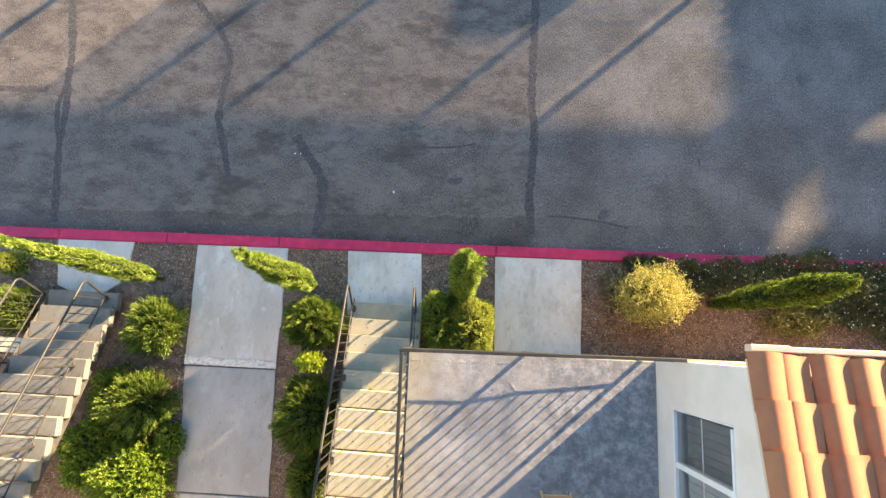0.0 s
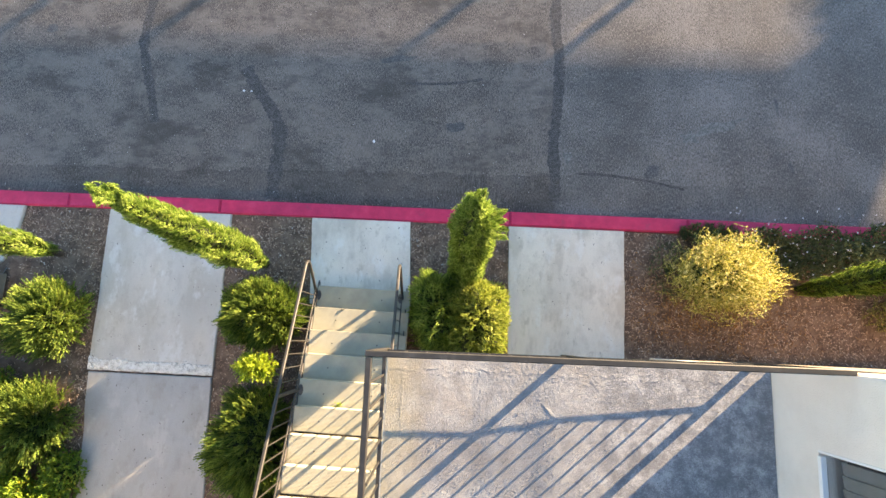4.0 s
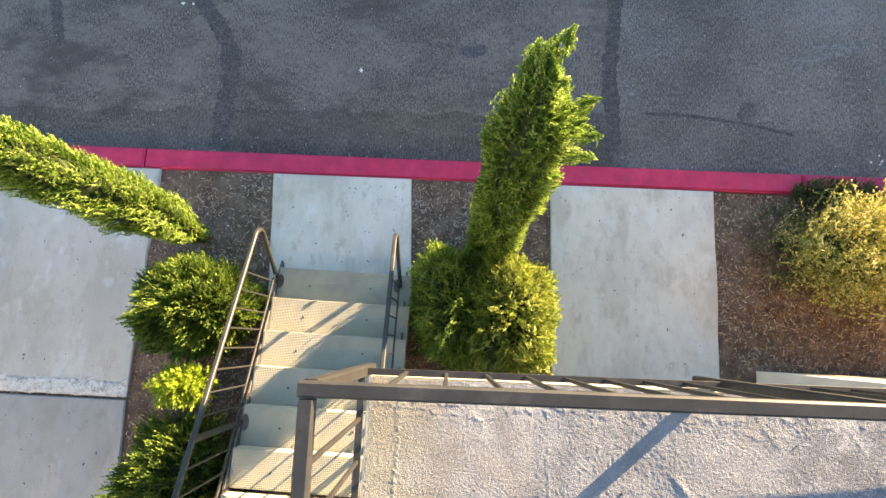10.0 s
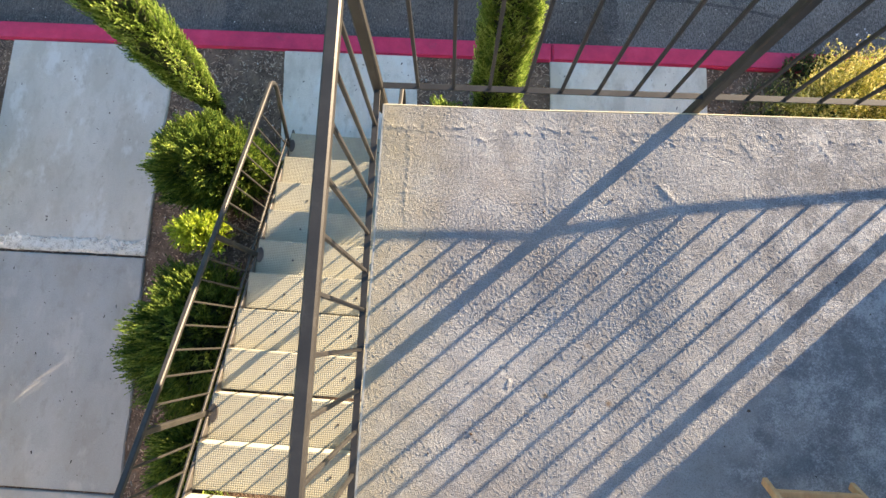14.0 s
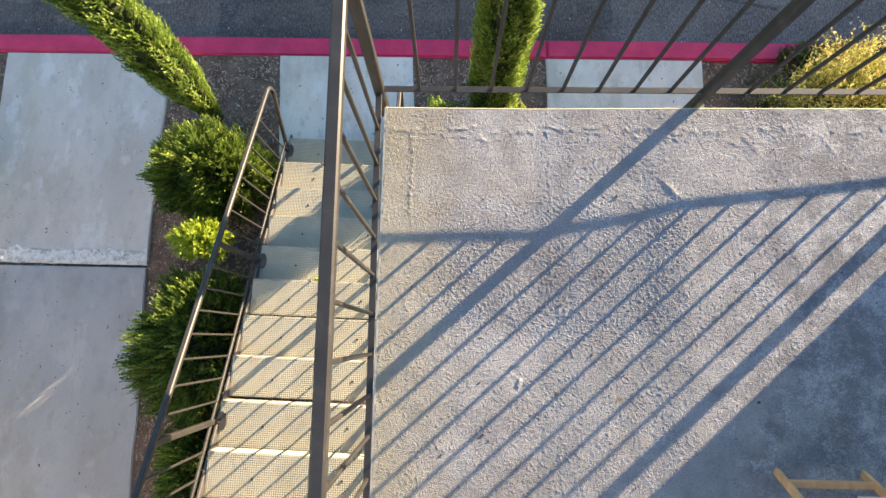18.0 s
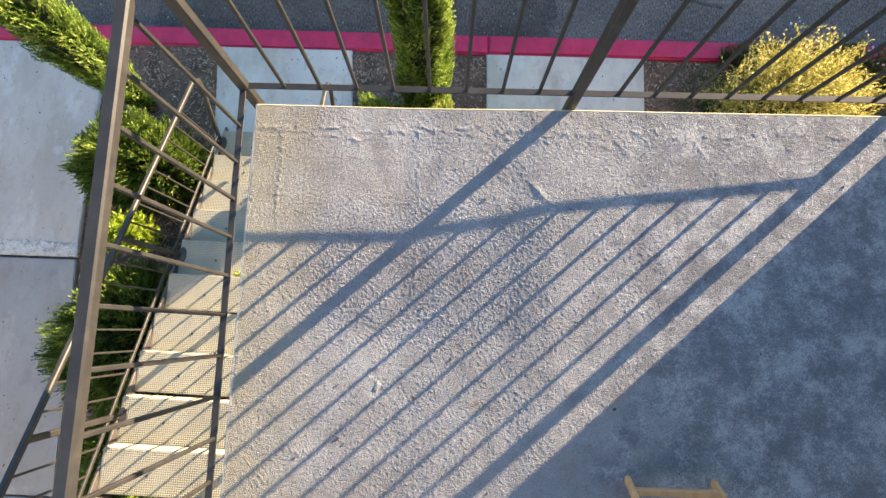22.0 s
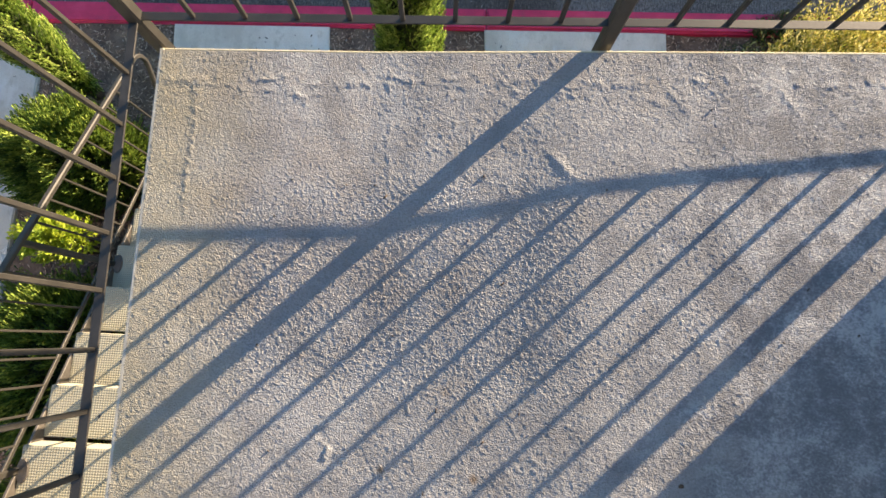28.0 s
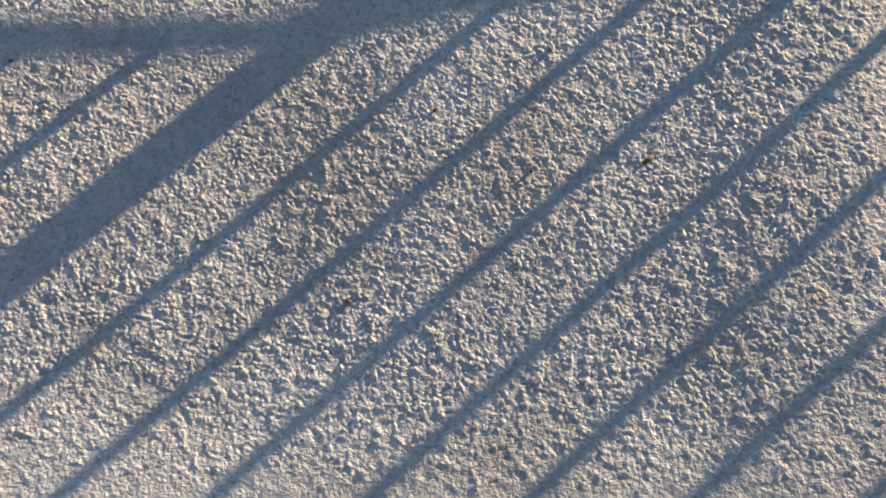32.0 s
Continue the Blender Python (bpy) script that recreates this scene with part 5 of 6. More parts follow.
leaf = leaf_mesh("dry_leaf", np.array([[-1.03, 0.325, 0.304], [-1.01, 0.318, 0.304]]), np.array([[1.0, 0.3, 0.06], [-0.8, 0.5, 0.1]]), 0.045, 0.024, rng, M_DARK_BIT, None)
tagged(leaf, "small curled dry brown leaf on a stair tread", "leaf")

# ---- conifers and shrubs ----
cypress(-2.16, 0.90, 3.45, 0.195, 21, "slim columnar conifer, bright green, beside the concrete path", count=10000)
cypress(0.515, 0.92, 3.12, 0.195, 22, "slim columnar conifer with loose shoots at its tip", (-0.03, 0.13), 6, ((0, 1.0), (0.25, 1.08), (0.5, 1.02), (0.74, 1.0), (0.84, 0.84), (0.93, 0.42), (1, 0.05)), 11500, 0.75)
cypress(-4.95, 0.93, 3.40, 0.165, 23, "slim columnar conifer, bright green, beside the far stairs", count=5200, size=1.3)
cypress(4.88, 0.86, 3.42, 0.160, 24, "slim columnar conifer behind the golden shrub", (0.04, 0.02), 5, ((0, 0.4), (0.3, 0.85), (0.6, 1.1), (0.8, 1.05), (0.93, 0.6), (1, 0.1)), 5200, 1.5, 1.35, M_CYPRESS_SHADED)

HEDGE = "rounded green shrubs beside the paths"
shrub("clipped_shrub", -2.03, 0.235, -0.03, 0.58, 0.49, 0.84, 31, M_SHRUB, "rounded green shrub with feathery shoots beside the stairs", group=HEDGE, count=4600, shoot=0.17, width=0.0115, wild=0.2, core=0.66, ragged=0.16, square=2.1, tufts=0.04)
shrub("clipped_shrub", -2.00, -1.32, -0.03, 0.57, 0.71, 0.80, 32, M_SHRUB, "long dark green shrub with feathery shoots beside the stairs", group=HEDGE, count=4000, shoot=0.18, width=0.0115, wild=0.2, core=0.64, ragged=0.18, tufts=0.045)
shrub("lime_shrub", -1.98, -0.42, -0.03, 0.28, 0.20, 0.74, 33, M_LIME, "small lime-yellow broad-leaved shrub between two green shrubs", count=300, per=9, shoot=0.11, leaf=0.05, slim=0.5, core=0.14, lift=0.42, ragged=0.4)
shrub("clipped_shrub", -1.95, -2.34, -0.03, 0.36, 0.50, 0.62, 34, M_SHRUB, "low green shrub near the foot of the wall", group=HEDGE, count=1300, shoot=0.2, width=0.014, wild=0.24, core=0.62, ragged=0.24)
shrub("feathery_shrub", 0.215, 0.36, -0.03, 0.43, 0.55, 0.74, 35, M_SHRUB_MID, "dark green feathery shrub under the columnar conifer", group=HEDGE, count=2500, shoot=0.13, width=0.0125, wild=0.42, upward=0.35, core=0.84, square=3.0, ragged=0.14, tufts=0.03)
shrub("clipped_shrub", 0.66, 0.27, -0.03, 0.41, 0.53, 0.82, 36, M_SHRUB_YELLOW, "boxy clipped yellow-green shrub beside the path", count=3000, square=3.6, shoot=0.10, width=0.0125, wild=0.46, core=0.86, ragged=0.13, tufts=0.02)
shrub("feathery_shrub", -4.80, 0.05, -0.03, 0.53, 0.55, 0.72, 37, M_SHRUB, "rounded green shrub with long feathery shoots on mulch", group=HEDGE, count=2000, shoot=0.26, width=0.0135, upward=0.3, wild=0.16, core=0.55, ragged=0.18, tufts=0.05)
shrub("feathery_shrub", -4.90, -1.25, -0.03, 0.67, 0.60, 0.78, 38, M_SHRUB, "broad green shrub with long feathery shoots on mulch", group=HEDGE, count=2500, shoot=0.26, width=0.0135, upward=0.3, wild=0.16, core=0.56, ragged=0.18, tufts=0.05)
shrub("leafy_shrub", -4.85, -2.45, -0.03, 0.70, 0.66, 0.80, 39, M_BROAD, "broad-leaved green shrub with a few red leaves", count=2500, per=10, shoot=0.14, leaf=0.050, slim=0.5, ragged=0.42, core=0.6)
shrub("leafy_shrub", -5.66, -2.1, -0.03, 0.52, 0.66, 0.62, 40, M_BROAD, "low broad-leaved shrub beside the far stairs", count=1300, per=9, shoot=0.14, leaf=0.056, slim=0.5, ragged=0.45, core=0.6)
shrub("leafy_shrub", -5.35, -1.72, -0.03, 0.42, 0.42, 0.48, 48, M_BROAD, "low broad-leaved green plant between larger shrubs", count=640, per=9, shoot=0.14, leaf=0.06, slim=0.5, ragged=0.45, core=0.6)
shrub("leafy_shrub", -4.35, -1.85, -0.03, 0.26, 0.30, 0.40, 49, M_BROAD, "small broad-leaved green plant beside the concrete path", count=420, per=9, shoot=0.09, leaf=0.045, slim=0.6)
shrub("leafy_shrub", -5.45, -1.12, -0.03, 0.42, 0.52, 0.42, 41, M_BROAD, "low dark broad-leaved plant beside the far stairs", count=900, per=9, leaf=0.05, slim=0.5, ragged=0.4, core=0.6)
shrub("feathery_shrub", -7.35, 0.25, -0.03, 0.36, 0.44, 0.65, 42, M_SHRUB, "green feathery shrub at the far side of the stairs", group=HEDGE, count=1300)
shrub("clipped_shrub", -7.55, 1.05, -0.03, 0.25, 0.23, 0.55, 43, M_SHRUB_YELLOW, "small yellow-green shrub near the kerb", count=900, shoot=0.08)
shrub("golden_shrub", 3.72, 0.96, -0.03, 0.72, 0.60, 1.05, 44, M_GOLD, "airy golden-yellow shrub with fine orange-tipped leaves", count=2300, per=16, shoot=0.28, leaf=0.034, slim=0.40, upward=0.6, core=0.5, square=2.1, wild=0.55, ragged=0.40, tufts=0.08)
shrub("small_shrub", 3.18, 1.05, -0.03, 0.30, 0.40, 0.28, 45, M_COVER, "low straggly green plant at the golden shrub's foot", count=210, per=9, leaf=0.032, slim=0.4, core=0.2)
shrub("small_shrub", 3.74, 1.56, -0.03, 0.42, 0.16, 0.26, 47, M_COVER, "low dark green plant between golden shrub and kerb", count=420, per=10, leaf=0.036, slim=0.4, core=0.5)
shrub("small_shrub", 6.28, 0.60, -0.03, 0.60, 0.32, 0.42, 46, M_DULL_GOLD, "low straggly brownish-gold shrub under the columnar conifer", count=800, per=12, leaf=0.036, slim=0.4, core=0.3, ragged=0.5, wild=0.6)

rng = np.random.default_rng(61)
cover = thing("flowering_groundcover", (6.5, 1.4, 0), "low dark green groundcover dotted with small white flowers along the kerb", "groundcover", kind="stuff")
n = 17000
px, py = rng.uniform(4.1, 9.5, n), rng.uniform(0.30, 1.86, n)
inner = np.interp(px, [4.1, 4.8, 5.6, 6.4, 7.0, 7.6, 9.5], [1.25, 0.98, 0.92, 0.90, 0.62, 0.35, 0.3])
keep = (py > inner + 0.09 * np.sin(px * 5.3) + 0.06 * np.sin(px * 11.1)) & ((py < 1.60 + 0.05 * np.sin(px * 9)) | (px > 5.2) & (py < 1.74 + 0.11 * np.sin(px * 3.1) + 0.08 * np.sin(px * 7.7)))
px, py = px[keep], py[keep]
pz = 0.08 + 0.34 * rng.random(len(px)) * (0.6 + 0.4 * np.sin(px * 3.7) * np.sin(py * 6.1))
b, d, size = shoots(np.stack([px, py, pz], -1), unit(rng.normal(size=(len(px), 3)) * 0.6 + [0, 0, 1]), rng, 7, 0.10, 0.042, 0.9)
leaf_mesh("leaves", b, d, size, size * 0.5, rng, M_COVER, cover)
m = 480
k = rng.integers(0, len(px), m)
c = np.stack([px[k], py[k], pz[k] + 0.09], -1)
b = np.repeat(c, 5, 0)
d = unit(rng.normal(size=(m * 5, 3)) * [1, 1, 0.25])
leaf_mesh("flowers", b, d, 0.016, 0.014, rng, M_FLOWER, cover)
# stray flower stalks that lean out over the kerb
m = 70
fx = rng.uniform(3.9, 9.4, m)
root = np.stack([fx + rng.normal(size=m) * 0.05, rng.uniform(1.45, 1.56, m), np.full(m, 0.06)], -1)
head = np.stack([fx, rng.uniform(1.60, 1.92, m), rng.uniform(0.16, 0.36, m)], -1)
leaf_mesh("stalks", root, unit(head - root), np.linalg.norm(head - root, axis=1), 0.006, rng, M_COVER, cover)
leaf_mesh("stray_flowers", np.repeat(head, 5, 0), unit(rng.normal(size=(m * 5, 3)) * [1, 1, 0.25]), 0.015, 0.013, rng, M_FLOWER, cover)

# ---- mulch, grit, fallen bits ----
def chips(name, spots, z, rng, length, width, thick, material, parent, tilt=0.35):
    """Splinters: thin three-sided prisms lying about."""
    n = len(spots)
    a = rng.random(n) * 2 * np.pi
    d = unit(np.stack([np.cos(a), np.sin(a), rng.normal(size=n) * tilt], -1))
    s = unit(np.cross(d, [0, 0, 1.0]) + rng.normal(size=(n, 3)) * 0.25)
    u = np.cross(s, d)
    L, W, T = (q[:, None] for q in (length(n), width(n), thick(n)))
    c = np.concatenate([spots, z[:, None]], 1)
    ends = []
    for e in (-0.5, 0.5):
        k = 1.0 if e < 0 else 0.6
        ends += [c + d * L * e + s * W * 0.5 * k, c + d * L * e - s * W * 0.5 * k, c + d * L * e + u * T]
    v = np.stack(ends, 1).reshape(-1, 3)
    i = np.arange(n)[:, None] * 6
    f = np.concatenate([i + q for q in ([0, 1, 2], [5, 4, 3], [0, 3, 4], [0, 4, 1], [1, 4, 5], [1, 5, 2], [2, 5, 3], [2, 3, 0])], 1).reshape(-1, 3)
    return np_mesh(name, v, f, material, parent)


rng = np.random.default_rng(71)
N = 210000
spots = np.stack([rng.uniform(-8.2, 8.2, N), rng.uniform(-3.0, 1.555, N)], -1)
bad = ((spots[:, 0] > -0.1) & (spots[:, 0] < 1.1) & (spots[:, 1] < -0.2)) | ((spots[:, 0] > 2.9) & (spots[:, 1] < -0.1)) | ((spots[:, 0] > -1.5) & (spots[:, 0] < -0.25) & (spots[:, 1] < 0.6))
spots = spots[~bad]
# the mulch lies thin in patches, and is mostly rotted to dark earth round the far shrubs
thin = np.array([noise.noise(Vector((x * 1.7, y * 1.7, 3.0))) + 0.6 * noise.noise(Vector((x * 5.0, y * 5.0, 8.0))) for x, y in spots])
spots = spots[rng.random(len(spots)) < np.clip(0.72 + 0.9 * thin, 0.15, 1.0) * np.where((spots[:, 0] < -4.5) & (spots[:, 1] < 0.9), 0.40, 1.0)]
for p in SLABS:
    # drop what would lie on a slab, by the crossings of its outline
    inside_p = np.zeros(len(spots), bool)
    for (xi, yi), (xj, yj) in zip(p, p[-1:] + p[:-1]):
        if yi != yj:
            inside_p ^= ((yi > spots[:, 1]) != (yj > spots[:, 1])) & (spots[:, 0] < (xj - xi) * (spots[:, 1] - yi) / (yj - yi) + xi)
    spots = spots[~inside_p]
n = len(spots)
zz = np.array([bed_height(x, y) for x, y in spots]) + 0.003 + 0.010 * rng.random(n)
a = rng.random(n) * 2 * np.pi
way = np.stack([np.cos(a), np.sin(a), rng.normal(size=n) * 0.22], -1)
long = 0.016 + 0.056 * rng.random(n) ** 2
mulch = leaf_mesh("mulch", np.concatenate([spots, zz[:, None]], 1) - way * long[:, None] * 0.5, way, long, long * 0.05 + 0.004 + 0.005 * rng.random(n), rng, M_CHIPS, None, 0.3, True)
tagged(mulch, "brown and grey shredded wood mulch over the planting beds", "mulch", kind="stuff")
# pale stones and dry leaves lying in the mulch
pick = rng.choice(len(spots), 420, replace=False)
bits = chips("mulch_flecks", spots[pick], zz[pick] + 0.006, rng, lambda n: 0.012 + 0.03 * rng.random(n) ** 2, lambda n: 0.010 + 0.012 * rng.random(n), lambda n: 0.004 + 0.006 * rng.random(n), M_GRIT, None)
tagged(bits, "pale wood flecks and small stones scattered over the mulch", "debris", kind="stuff")

m = 2600
sp = np.stack([3.75 + rng.normal(size=m) * 0.62, 0.55 + rng.normal(size=m) * 0.36], -1)
sp = sp[(sp[:, 0] > 2.68) & (sp[:, 1] > -0.08) & (sp[:, 1] < 1.5)]
ob = chips("fallen_leaves", sp, np.array([bed_height(x, y) + 0.010 for x, y in sp]), rng, lambda n: 0.014 + 0.03 * rng.random(n) ** 2, lambda n: 0.006 + 0.008 * rng.random(n), lambda n: 0.002 + 0.003 * rng.random(n), M_FALLEN, None)
tagged(ob, "rust-brown fallen leaves on the mulch round the golden shrub", "leaf litter", kind="stuff")
m = 900
sp = np.stack([rng.uniform(-9, 9, m), 1.768 + 0.05 * rng.random(m) ** 2.5], -1)
ob = chips("kerb_litter", sp, np.full(m, -0.124), rng, lambda n: 0.008 + 0.025 * rng.random(n) ** 2, lambda n: 0.004 + 0.008 * rng.random(n), lambda n: 0.003 + 0.004 * rng.random(n), M_CHIPS, None, 0.2)
tagged(ob, "brown leaf bits and grit swept against the kerb", "litter", kind="stuff")

m = 260
sp = np.concatenate([np.stack([rng.uniform(-4.3, -2.75, m), rng.uniform(-2.6, 1.5, m)], -1), np.stack([rng.uniform(-1.55, -0.3, 60), rng.uniform(0.7, 1.5, 60)], -1),
                     np.stack([rng.uniform(1.15, 2.58, 60), rng.uniform(-0.1, 1.5, 60)], -1)])
sp = sp[rng.random(len(sp)) < 0.5]
ob = chips("path_litter", sp, np.full(len(sp), 0.002), rng, lambda n: 0.006 + 0.022 * rng.random(n) ** 3, lambda n: 0.005 + 0.008 * rng.random(n), lambda n: 0.002 + 0.004 * rng.random(n), M_DARK_BIT, None, 0.1)
tagged(ob, "tiny dark leaf bits and soil specks on the concrete paths", "litter", kind="stuff")
m = 1500
sp = np.stack([rng.uniform(-9, 9, m), 1.78 + 6.0 * rng.random(m) ** 2.2], -1)
ob = chips("road_grit", sp, np.full(m, -0.128), rng, lambda n: 0.006 + 0.012 * rng.random(n) ** 2, lambda n: 0.005 + 0.007 * rng.random(n), lambda n: 0.003 + 0.004 * rng.random(n), M_GRIT, None, 0.1)
tagged(ob, "loose pale grit and leaf bits on the asphalt", "grit", kind="stuff")
m = 46
sp = np.stack([rng.uniform(-0.1, 2.8, m), rng.uniform(-1.95, -0.2, m)], -1)
zz = np.array([deck_top(x) + 0.001 for x, y in sp])
ob = chips("landing_litter", sp, zz, rng, lambda n: 0.004 + 0.012 * rng.random(n) ** 2, lambda n: 0.003 + 0.005 * rng.random(n), lambda n: 0.002 + 0.003 * rng.random(n), M_DARK_BIT, None, 0.1)
tagged(ob, "few dark specks and crumbs on the landing", "litter", kind="stuff")
for x, y, s, seed in ((0.30, -1.62, 0.006, 3), (1.47, -1.46, 0.007, 4)):
    ob = part("crumb", blob(B(), x, y, deck_top(x) + s * 0.3, s * 1.1, s * 0.8, s * 0.6, seed, 0.35, 2), M_DARK_BIT)
    tagged(ob, "small dark crumb of dry soil lying on the landing", "crumb", "crumbs on the landing")

# ---- folding tray table on the landing ----
table = thing("folding_tray_table", (1.69, -1.88, deck_top(1.69)), "folding tray table of pale varnished wood on crossed legs", "table")
TX0, TX1, TY0, TY1, TZ = 1.372, 2.008, -2.09, -1.668, 3.20
bm = B()
box(bm, (TX0, TY0, TZ - 0.016), (TX1, TY1, TZ))
side = [e for e in bm.edges if abs(e.verts[0].co.z - e.verts[1].co.z) > 0.01]
bmesh.ops.bevel(bm, geom=side, offset=0.03, segments=5, affect='EDGES')
bmesh.ops.bevel(bm, geom=[e for e in bm.edges if abs(e.verts[0].co.z - e.verts[1].co.z) < 0.001], offset=0.003, segments=2, affect='EDGES')
part("tabletop", bm, M_WOOD_TOP, table, "pale wooden top with rounded corners")
for x in (1.515, 1.865):
    part("leg", bar(B(), (x, -1.735, deck_top(x) + 0.012), (x, -2.03, TZ - 0.03), 0.020, 0.034), M_WOOD, table)
for x in (1.540, 1.840):
    part("leg", bar(B(), (x, -2.03, deck_top(x) + 0.012), (x, -1.735, TZ - 0.03), 0.020, 0.034), M_WOOD, table)
part("stretcher", bar(B(), (1.523, -1.765, deck_top(1.6) + 0.075), (1.858, -1.765, deck_top(1.6) + 0.075), 0.026, 0.036), M_WOOD, table)
part("stretcher", bar(B(), (1.548, -2.0, deck_top(1.6) + 0.075), (1.832, -2.0, deck_top(1.6) + 0.075), 0.026, 0.036), M_WOOD, table)
for x in (1.503, 1.877):
    bm = B()
    bmesh.ops.create_cone(bm, segments=10, radius1=0.006, radius2=0.006, depth=0.006, cap_ends=True, matrix=pose(x, -1.8825, (deck_top(x) + TZ) / 2 - 0.01, 0, 90, 0))
    part("pivot_pin", bm, M_STEEL_DARK, table)

# ---- slatted bench beyond the far stairs ----
bench = thing("slatted_bench", (-8.2, -0.36, -0.03), "low cream-painted slatted bench on mulch beyond the far stairs", "bench")
for y in (-0.275, -0.365, -0.455):
    part("slat", box(B(), (-9.4, y - 0.036, 0.39), (-6.98, y + 0.036, 0.42), 0.004), M_DRIP, bench)
for x in (-9.2, -7.25):
    part("leg", box(B(), (x - 0.05, -0.48, -0.08), (x + 0.05, -0.25, 0.39), 0.006), M_DRIP, bench)

# ---- unseen carport across the road, added so its roof and posts shade the ground ----
CY = 15.5
carport = thing("carport", (4, CY, -0.13), "unseen long pale carport on slim posts across the road, added for its shadow", "carport")
bm = B()
box(bm, (-30, CY, 2.20), (19.9, CY + 0.06, 3.38), 0.01)
part("fascia", bm, M_TRIM, carport)
bm = B()
box(bm, (22.1, CY, 2.20), (40.0, CY + 0.06, 3.38), 0.01)
part("fascia", bm, M_TRIM, carport)
# a board joins the two lengths; its added three-cornered hole passes a sun patch
bm = B()
rim = [(19.9, 2.2), (22.1, 2.2), (22.1, 3.38), (19.9, 3.38)]
gap = [(20.19, 2.374), (21.10, 2.66), (21.80, 2.66)]
near = [[bm.verts.new((x, CY + dy, z)) for x, z in rim + gap] for dy in (0.01, 0.05)]
for v, flip in ((near[0], 1), (near[1], -1)):
    for q in ((0, 1, 6, 4), (1, 2, 6), (2, 3, 5, 6), (3, 0, 4, 5)):
        bm.faces.new([v[i] for i in q][::flip])
part("fascia", bm, M_TRIM, carport)
bm = B()
box(bm, (-30, CY + 0.06, 3.24), (40.0, CY + 1.2, 3.36))
part("roof", bm, M_TRIM, carport)
for gx in (-10.3, -6.25, -4.02, -0.2, 2.06):
    x = gx + (CY - 4.4) * 0.7414 / 0.671
    bm = bar(B(), (x, CY + 0.03, -0.13), (x, CY + 0.03, 2.2), 0.11, 0.11)
    part("post", bm, M_STEEL, carport)
# boards added between the posts to dim the sun, wider in the middle bays
for x0, x1, wide in ((4.3, 5.6, 0.028), (5.65, 14.2, 0.037), (14.25, 19.2, 0.027)):
    for i in range(35):
        bm = B()
        z = 0.12 + i * 0.060
        box(bm, (x0, CY + 0.12, z), (x1, CY + 0.14, z + wide), 0.003)
        part("screen_board", bm, M_WOOD, carport)


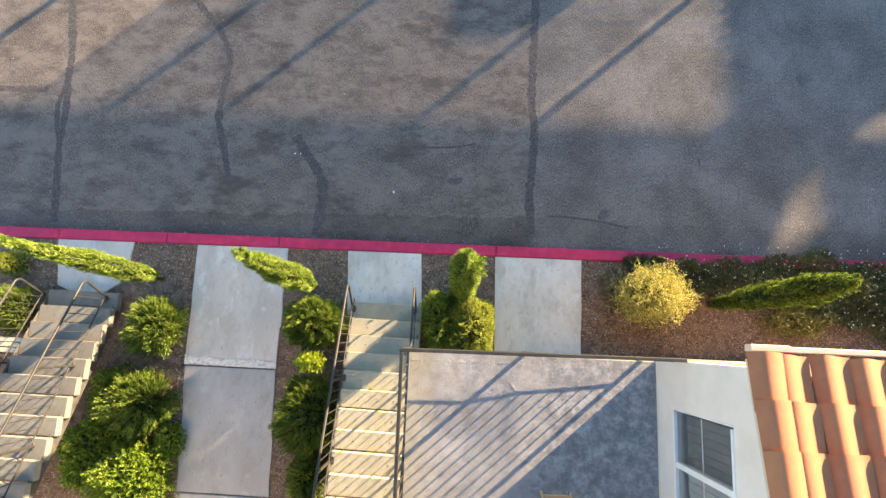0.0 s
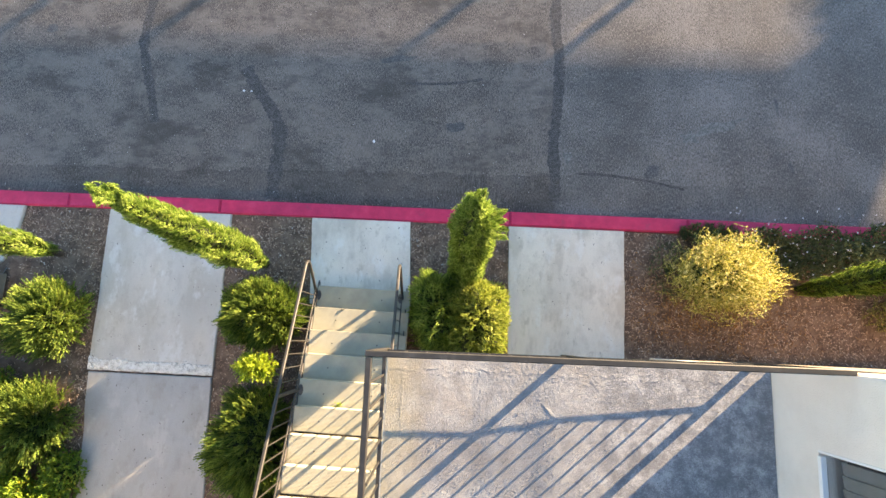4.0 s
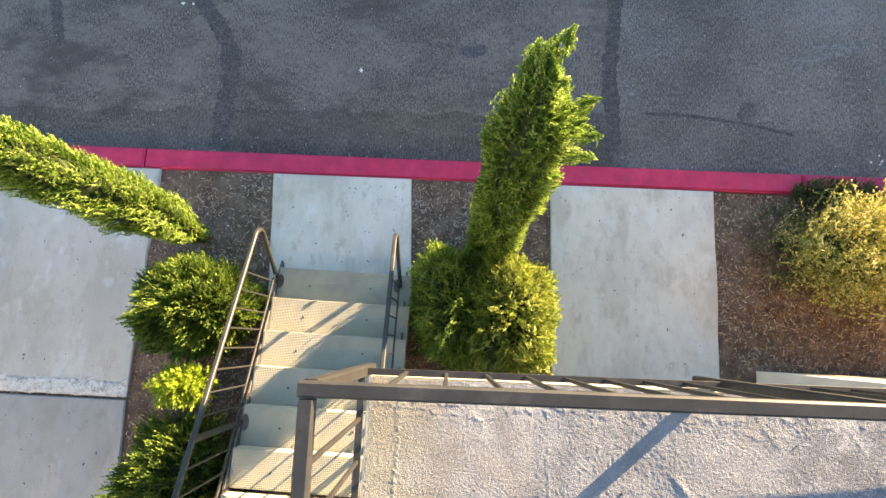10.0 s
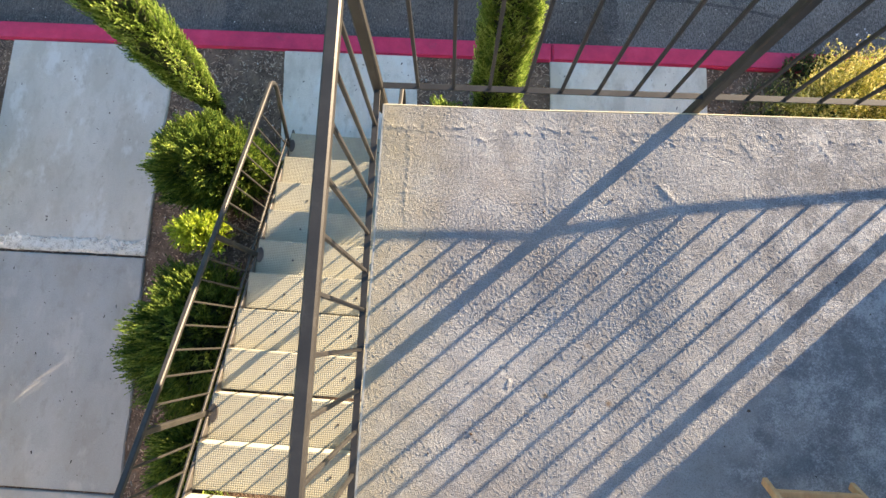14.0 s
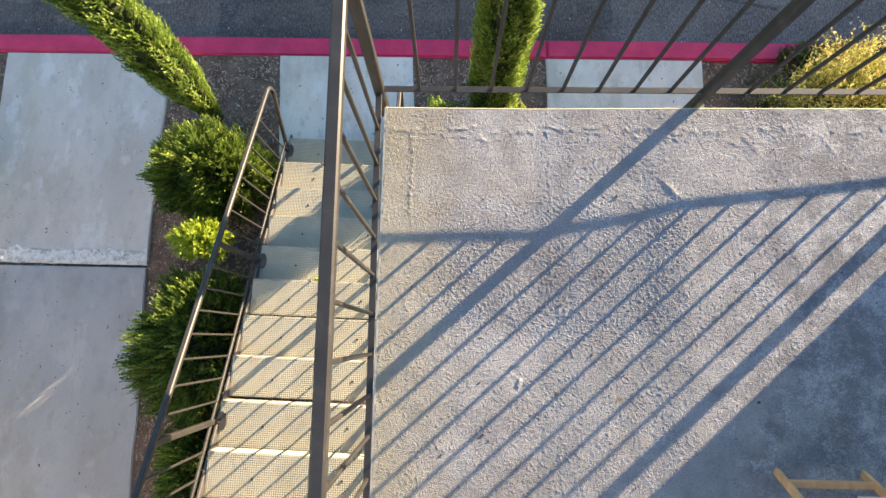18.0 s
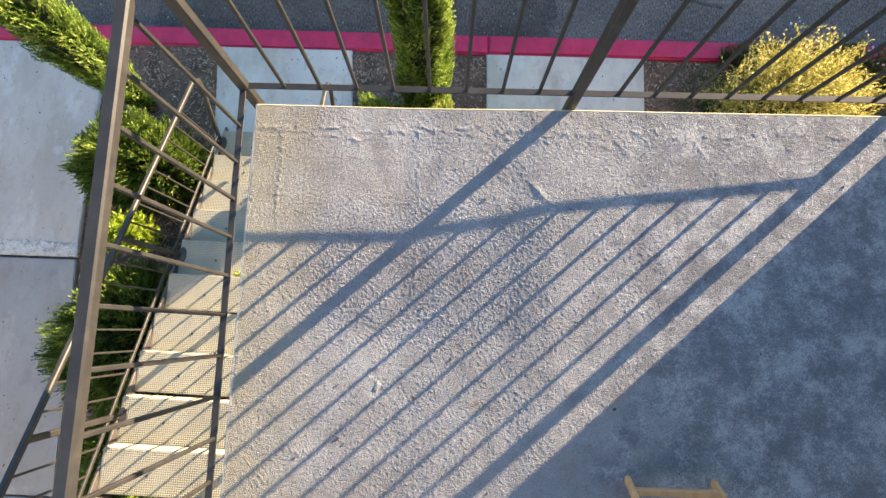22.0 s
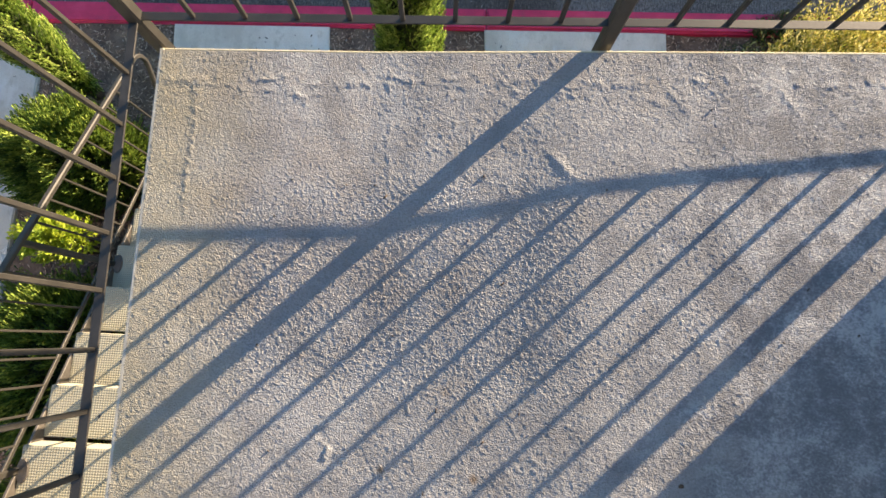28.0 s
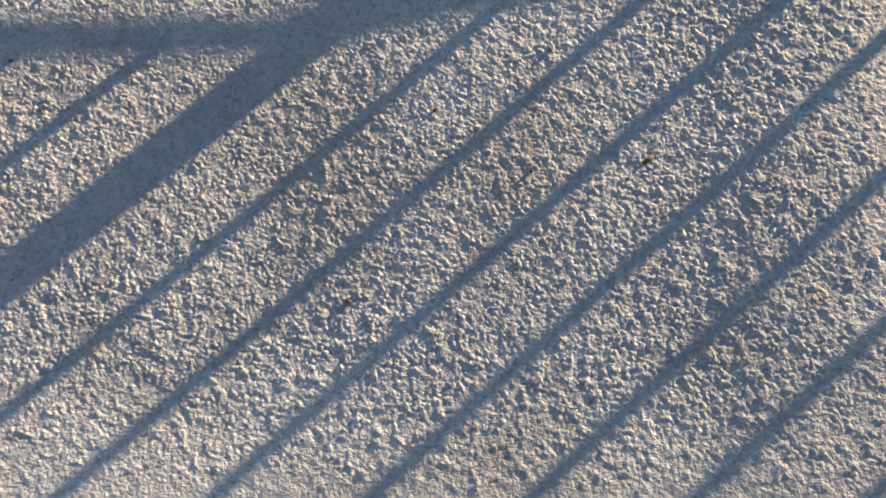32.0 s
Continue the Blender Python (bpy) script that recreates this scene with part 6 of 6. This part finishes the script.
def shadow_car(x, y, label):
    """An unseen saloon car along the road, added for its shadow: body, cabin with windows, four wheels with rims,
    lamps.
    """
    root = thing("car", (x, y, -0.13), label, "car")
    side = [(-2.20, 0.30), (-2.22, 0.62), (-2.02, 0.84), (-1.62, 0.93), (-1.12, 1.28), (-0.72, 1.46), (0.10, 1.50), (0.62, 1.42), (1.22, 1.02), (1.86, 0.90), (2.18, 0.72), (2.24, 0.46), (2.16, 0.28)]

    def half(z):
        return 0.88 - 0.30 * max(0.0, z - 0.92) - 0.10 * max(0.0, 0.5 - z)

    bm = B()
    rows = [[bm.verts.new((x + px, y + s * half(z), z - 0.13)) for px, z in side] for s in (-1, 1)]
    n = len(side)
    for i in range(n):
        j = (i + 1) % n
        bm.faces.new((rows[0][i], rows[0][j], rows[1][j], rows[1][i]))
    bm.faces.new(rows[0][::-1])
    bm.faces.new(rows[1])
    bmesh.ops.recalc_face_normals(bm, faces=bm.faces[:])
    bmesh.ops.bevel(bm, geom=bm.edges[:], offset=0.03, segments=2, affect='EDGES')
    part("body", bm, M_CAR, root, smooth=True)
    for s in (-1, 1):
        for pane_side in (((-1.10, 0.98), (-0.72, 1.38), (-0.10, 1.40), (-0.10, 0.98)), ((-0.04, 0.98), (-0.04, 1.40), (0.56, 1.34), (1.05, 0.98))):
            bm = B()
            q = [bm.verts.new((x + px, y + s * (half(z) + 0.004), z - 0.13)) for px, z in pane_side]
            r = [bm.verts.new(v.co - Vector((0, s * 0.012, 0))) for v in q]
            bm.faces.new(q), bm.faces.new(r[::-1])
            for i in range(4):
                bm.faces.new((q[i], r[i], r[(i + 1) % 4], q[(i + 1) % 4]))
            bmesh.ops.recalc_face_normals(bm, faces=bm.faces[:])
            part("window", bm, M_DARK_GLASS, root)
        for px in (-1.36, 1.40):
            bm = B()
            bmesh.ops.create_cone(bm, segments=28, radius1=0.32, radius2=0.32, depth=0.21, cap_ends=True, matrix=pose(x + px, y + s * 0.80, 0.19, 90, 0, 0))
            wheel = part("wheel", bm, M_DARK_BIT, root)
            bm = B()
            bmesh.ops.create_cone(bm, segments=20, radius1=0.20, radius2=0.20, depth=0.012, cap_ends=True, matrix=pose(x + px, y + s * 0.912, 0.19, 90, 0, 0))
            part("rim", bm, M_FLASHING, wheel)
        for px, z in ((2.19, 0.62), (-2.20, 0.68)):
            part("lamp", blob(B(), x + px, y + s * 0.62, z - 0.13, 0.05, 0.16, 0.07, 3, 0.02, 2), M_WHITE if px > 0 else M_KERB, root)


shadow_car(8.55, 13.75, "unseen grey saloon car along the carport, added to cast a shadow")


def garage(x0, x1, eave, ridge, label):
    """An unseen plain block with a low gable facing the road, added to cast shade."""
    root = thing("shade_building", ((x0 + x1) / 2, CY + 14, -0.13), label, "building")
    bm = B()
    outline = [(x0, -0.13), (x1, -0.13), (x1, eave), ((x0 + x1) / 2, ridge), (x0, eave)]
    a, b = ([bm.verts.new((x, y, z)) for x, z in outline] for y in (CY + 1.5, CY + 27))
    bm.faces.new(a)
    bm.faces.new(b[::-1])
    for i in (0, 1, 4):
        j = (i + 1) % 5
        bm.faces.new((a[i], b[i], b[j], a[j]))
    bmesh.ops.recalc_face_normals(bm, faces=bm.faces[:])
    part("wall", bm, M_STUCCO, root)
    for i, j in ((2, 3), (3, 4)):
        bm = B()
        q = [bm.verts.new((outline[k][0], y, outline[k][1] + h)) for h in (0.002, 0.03) for k, y in ((i, CY + 1.5), (j, CY + 1.5), (j, CY + 27), (i, CY + 27))]
        for f in ((0, 1, 2, 3), (7, 6, 5, 4), (0, 4, 5, 1), (1, 5, 6, 2), (2, 6, 7, 3), (3, 7, 4, 0)):
            bm.faces.new([q[k] for k in f])
        bmesh.ops.recalc_face_normals(bm, faces=bm.faces[:])
        part("roof", bm, M_TILE, root)


garage(16.6, 24.6, 1.95, 2.70, "unseen plain stucco block with a low gable across the road, added to cast shade")
garage(24.9, 38.0, 2.55, 3.3, "larger unseen stucco block with a low gable across the road, added to cast shade")
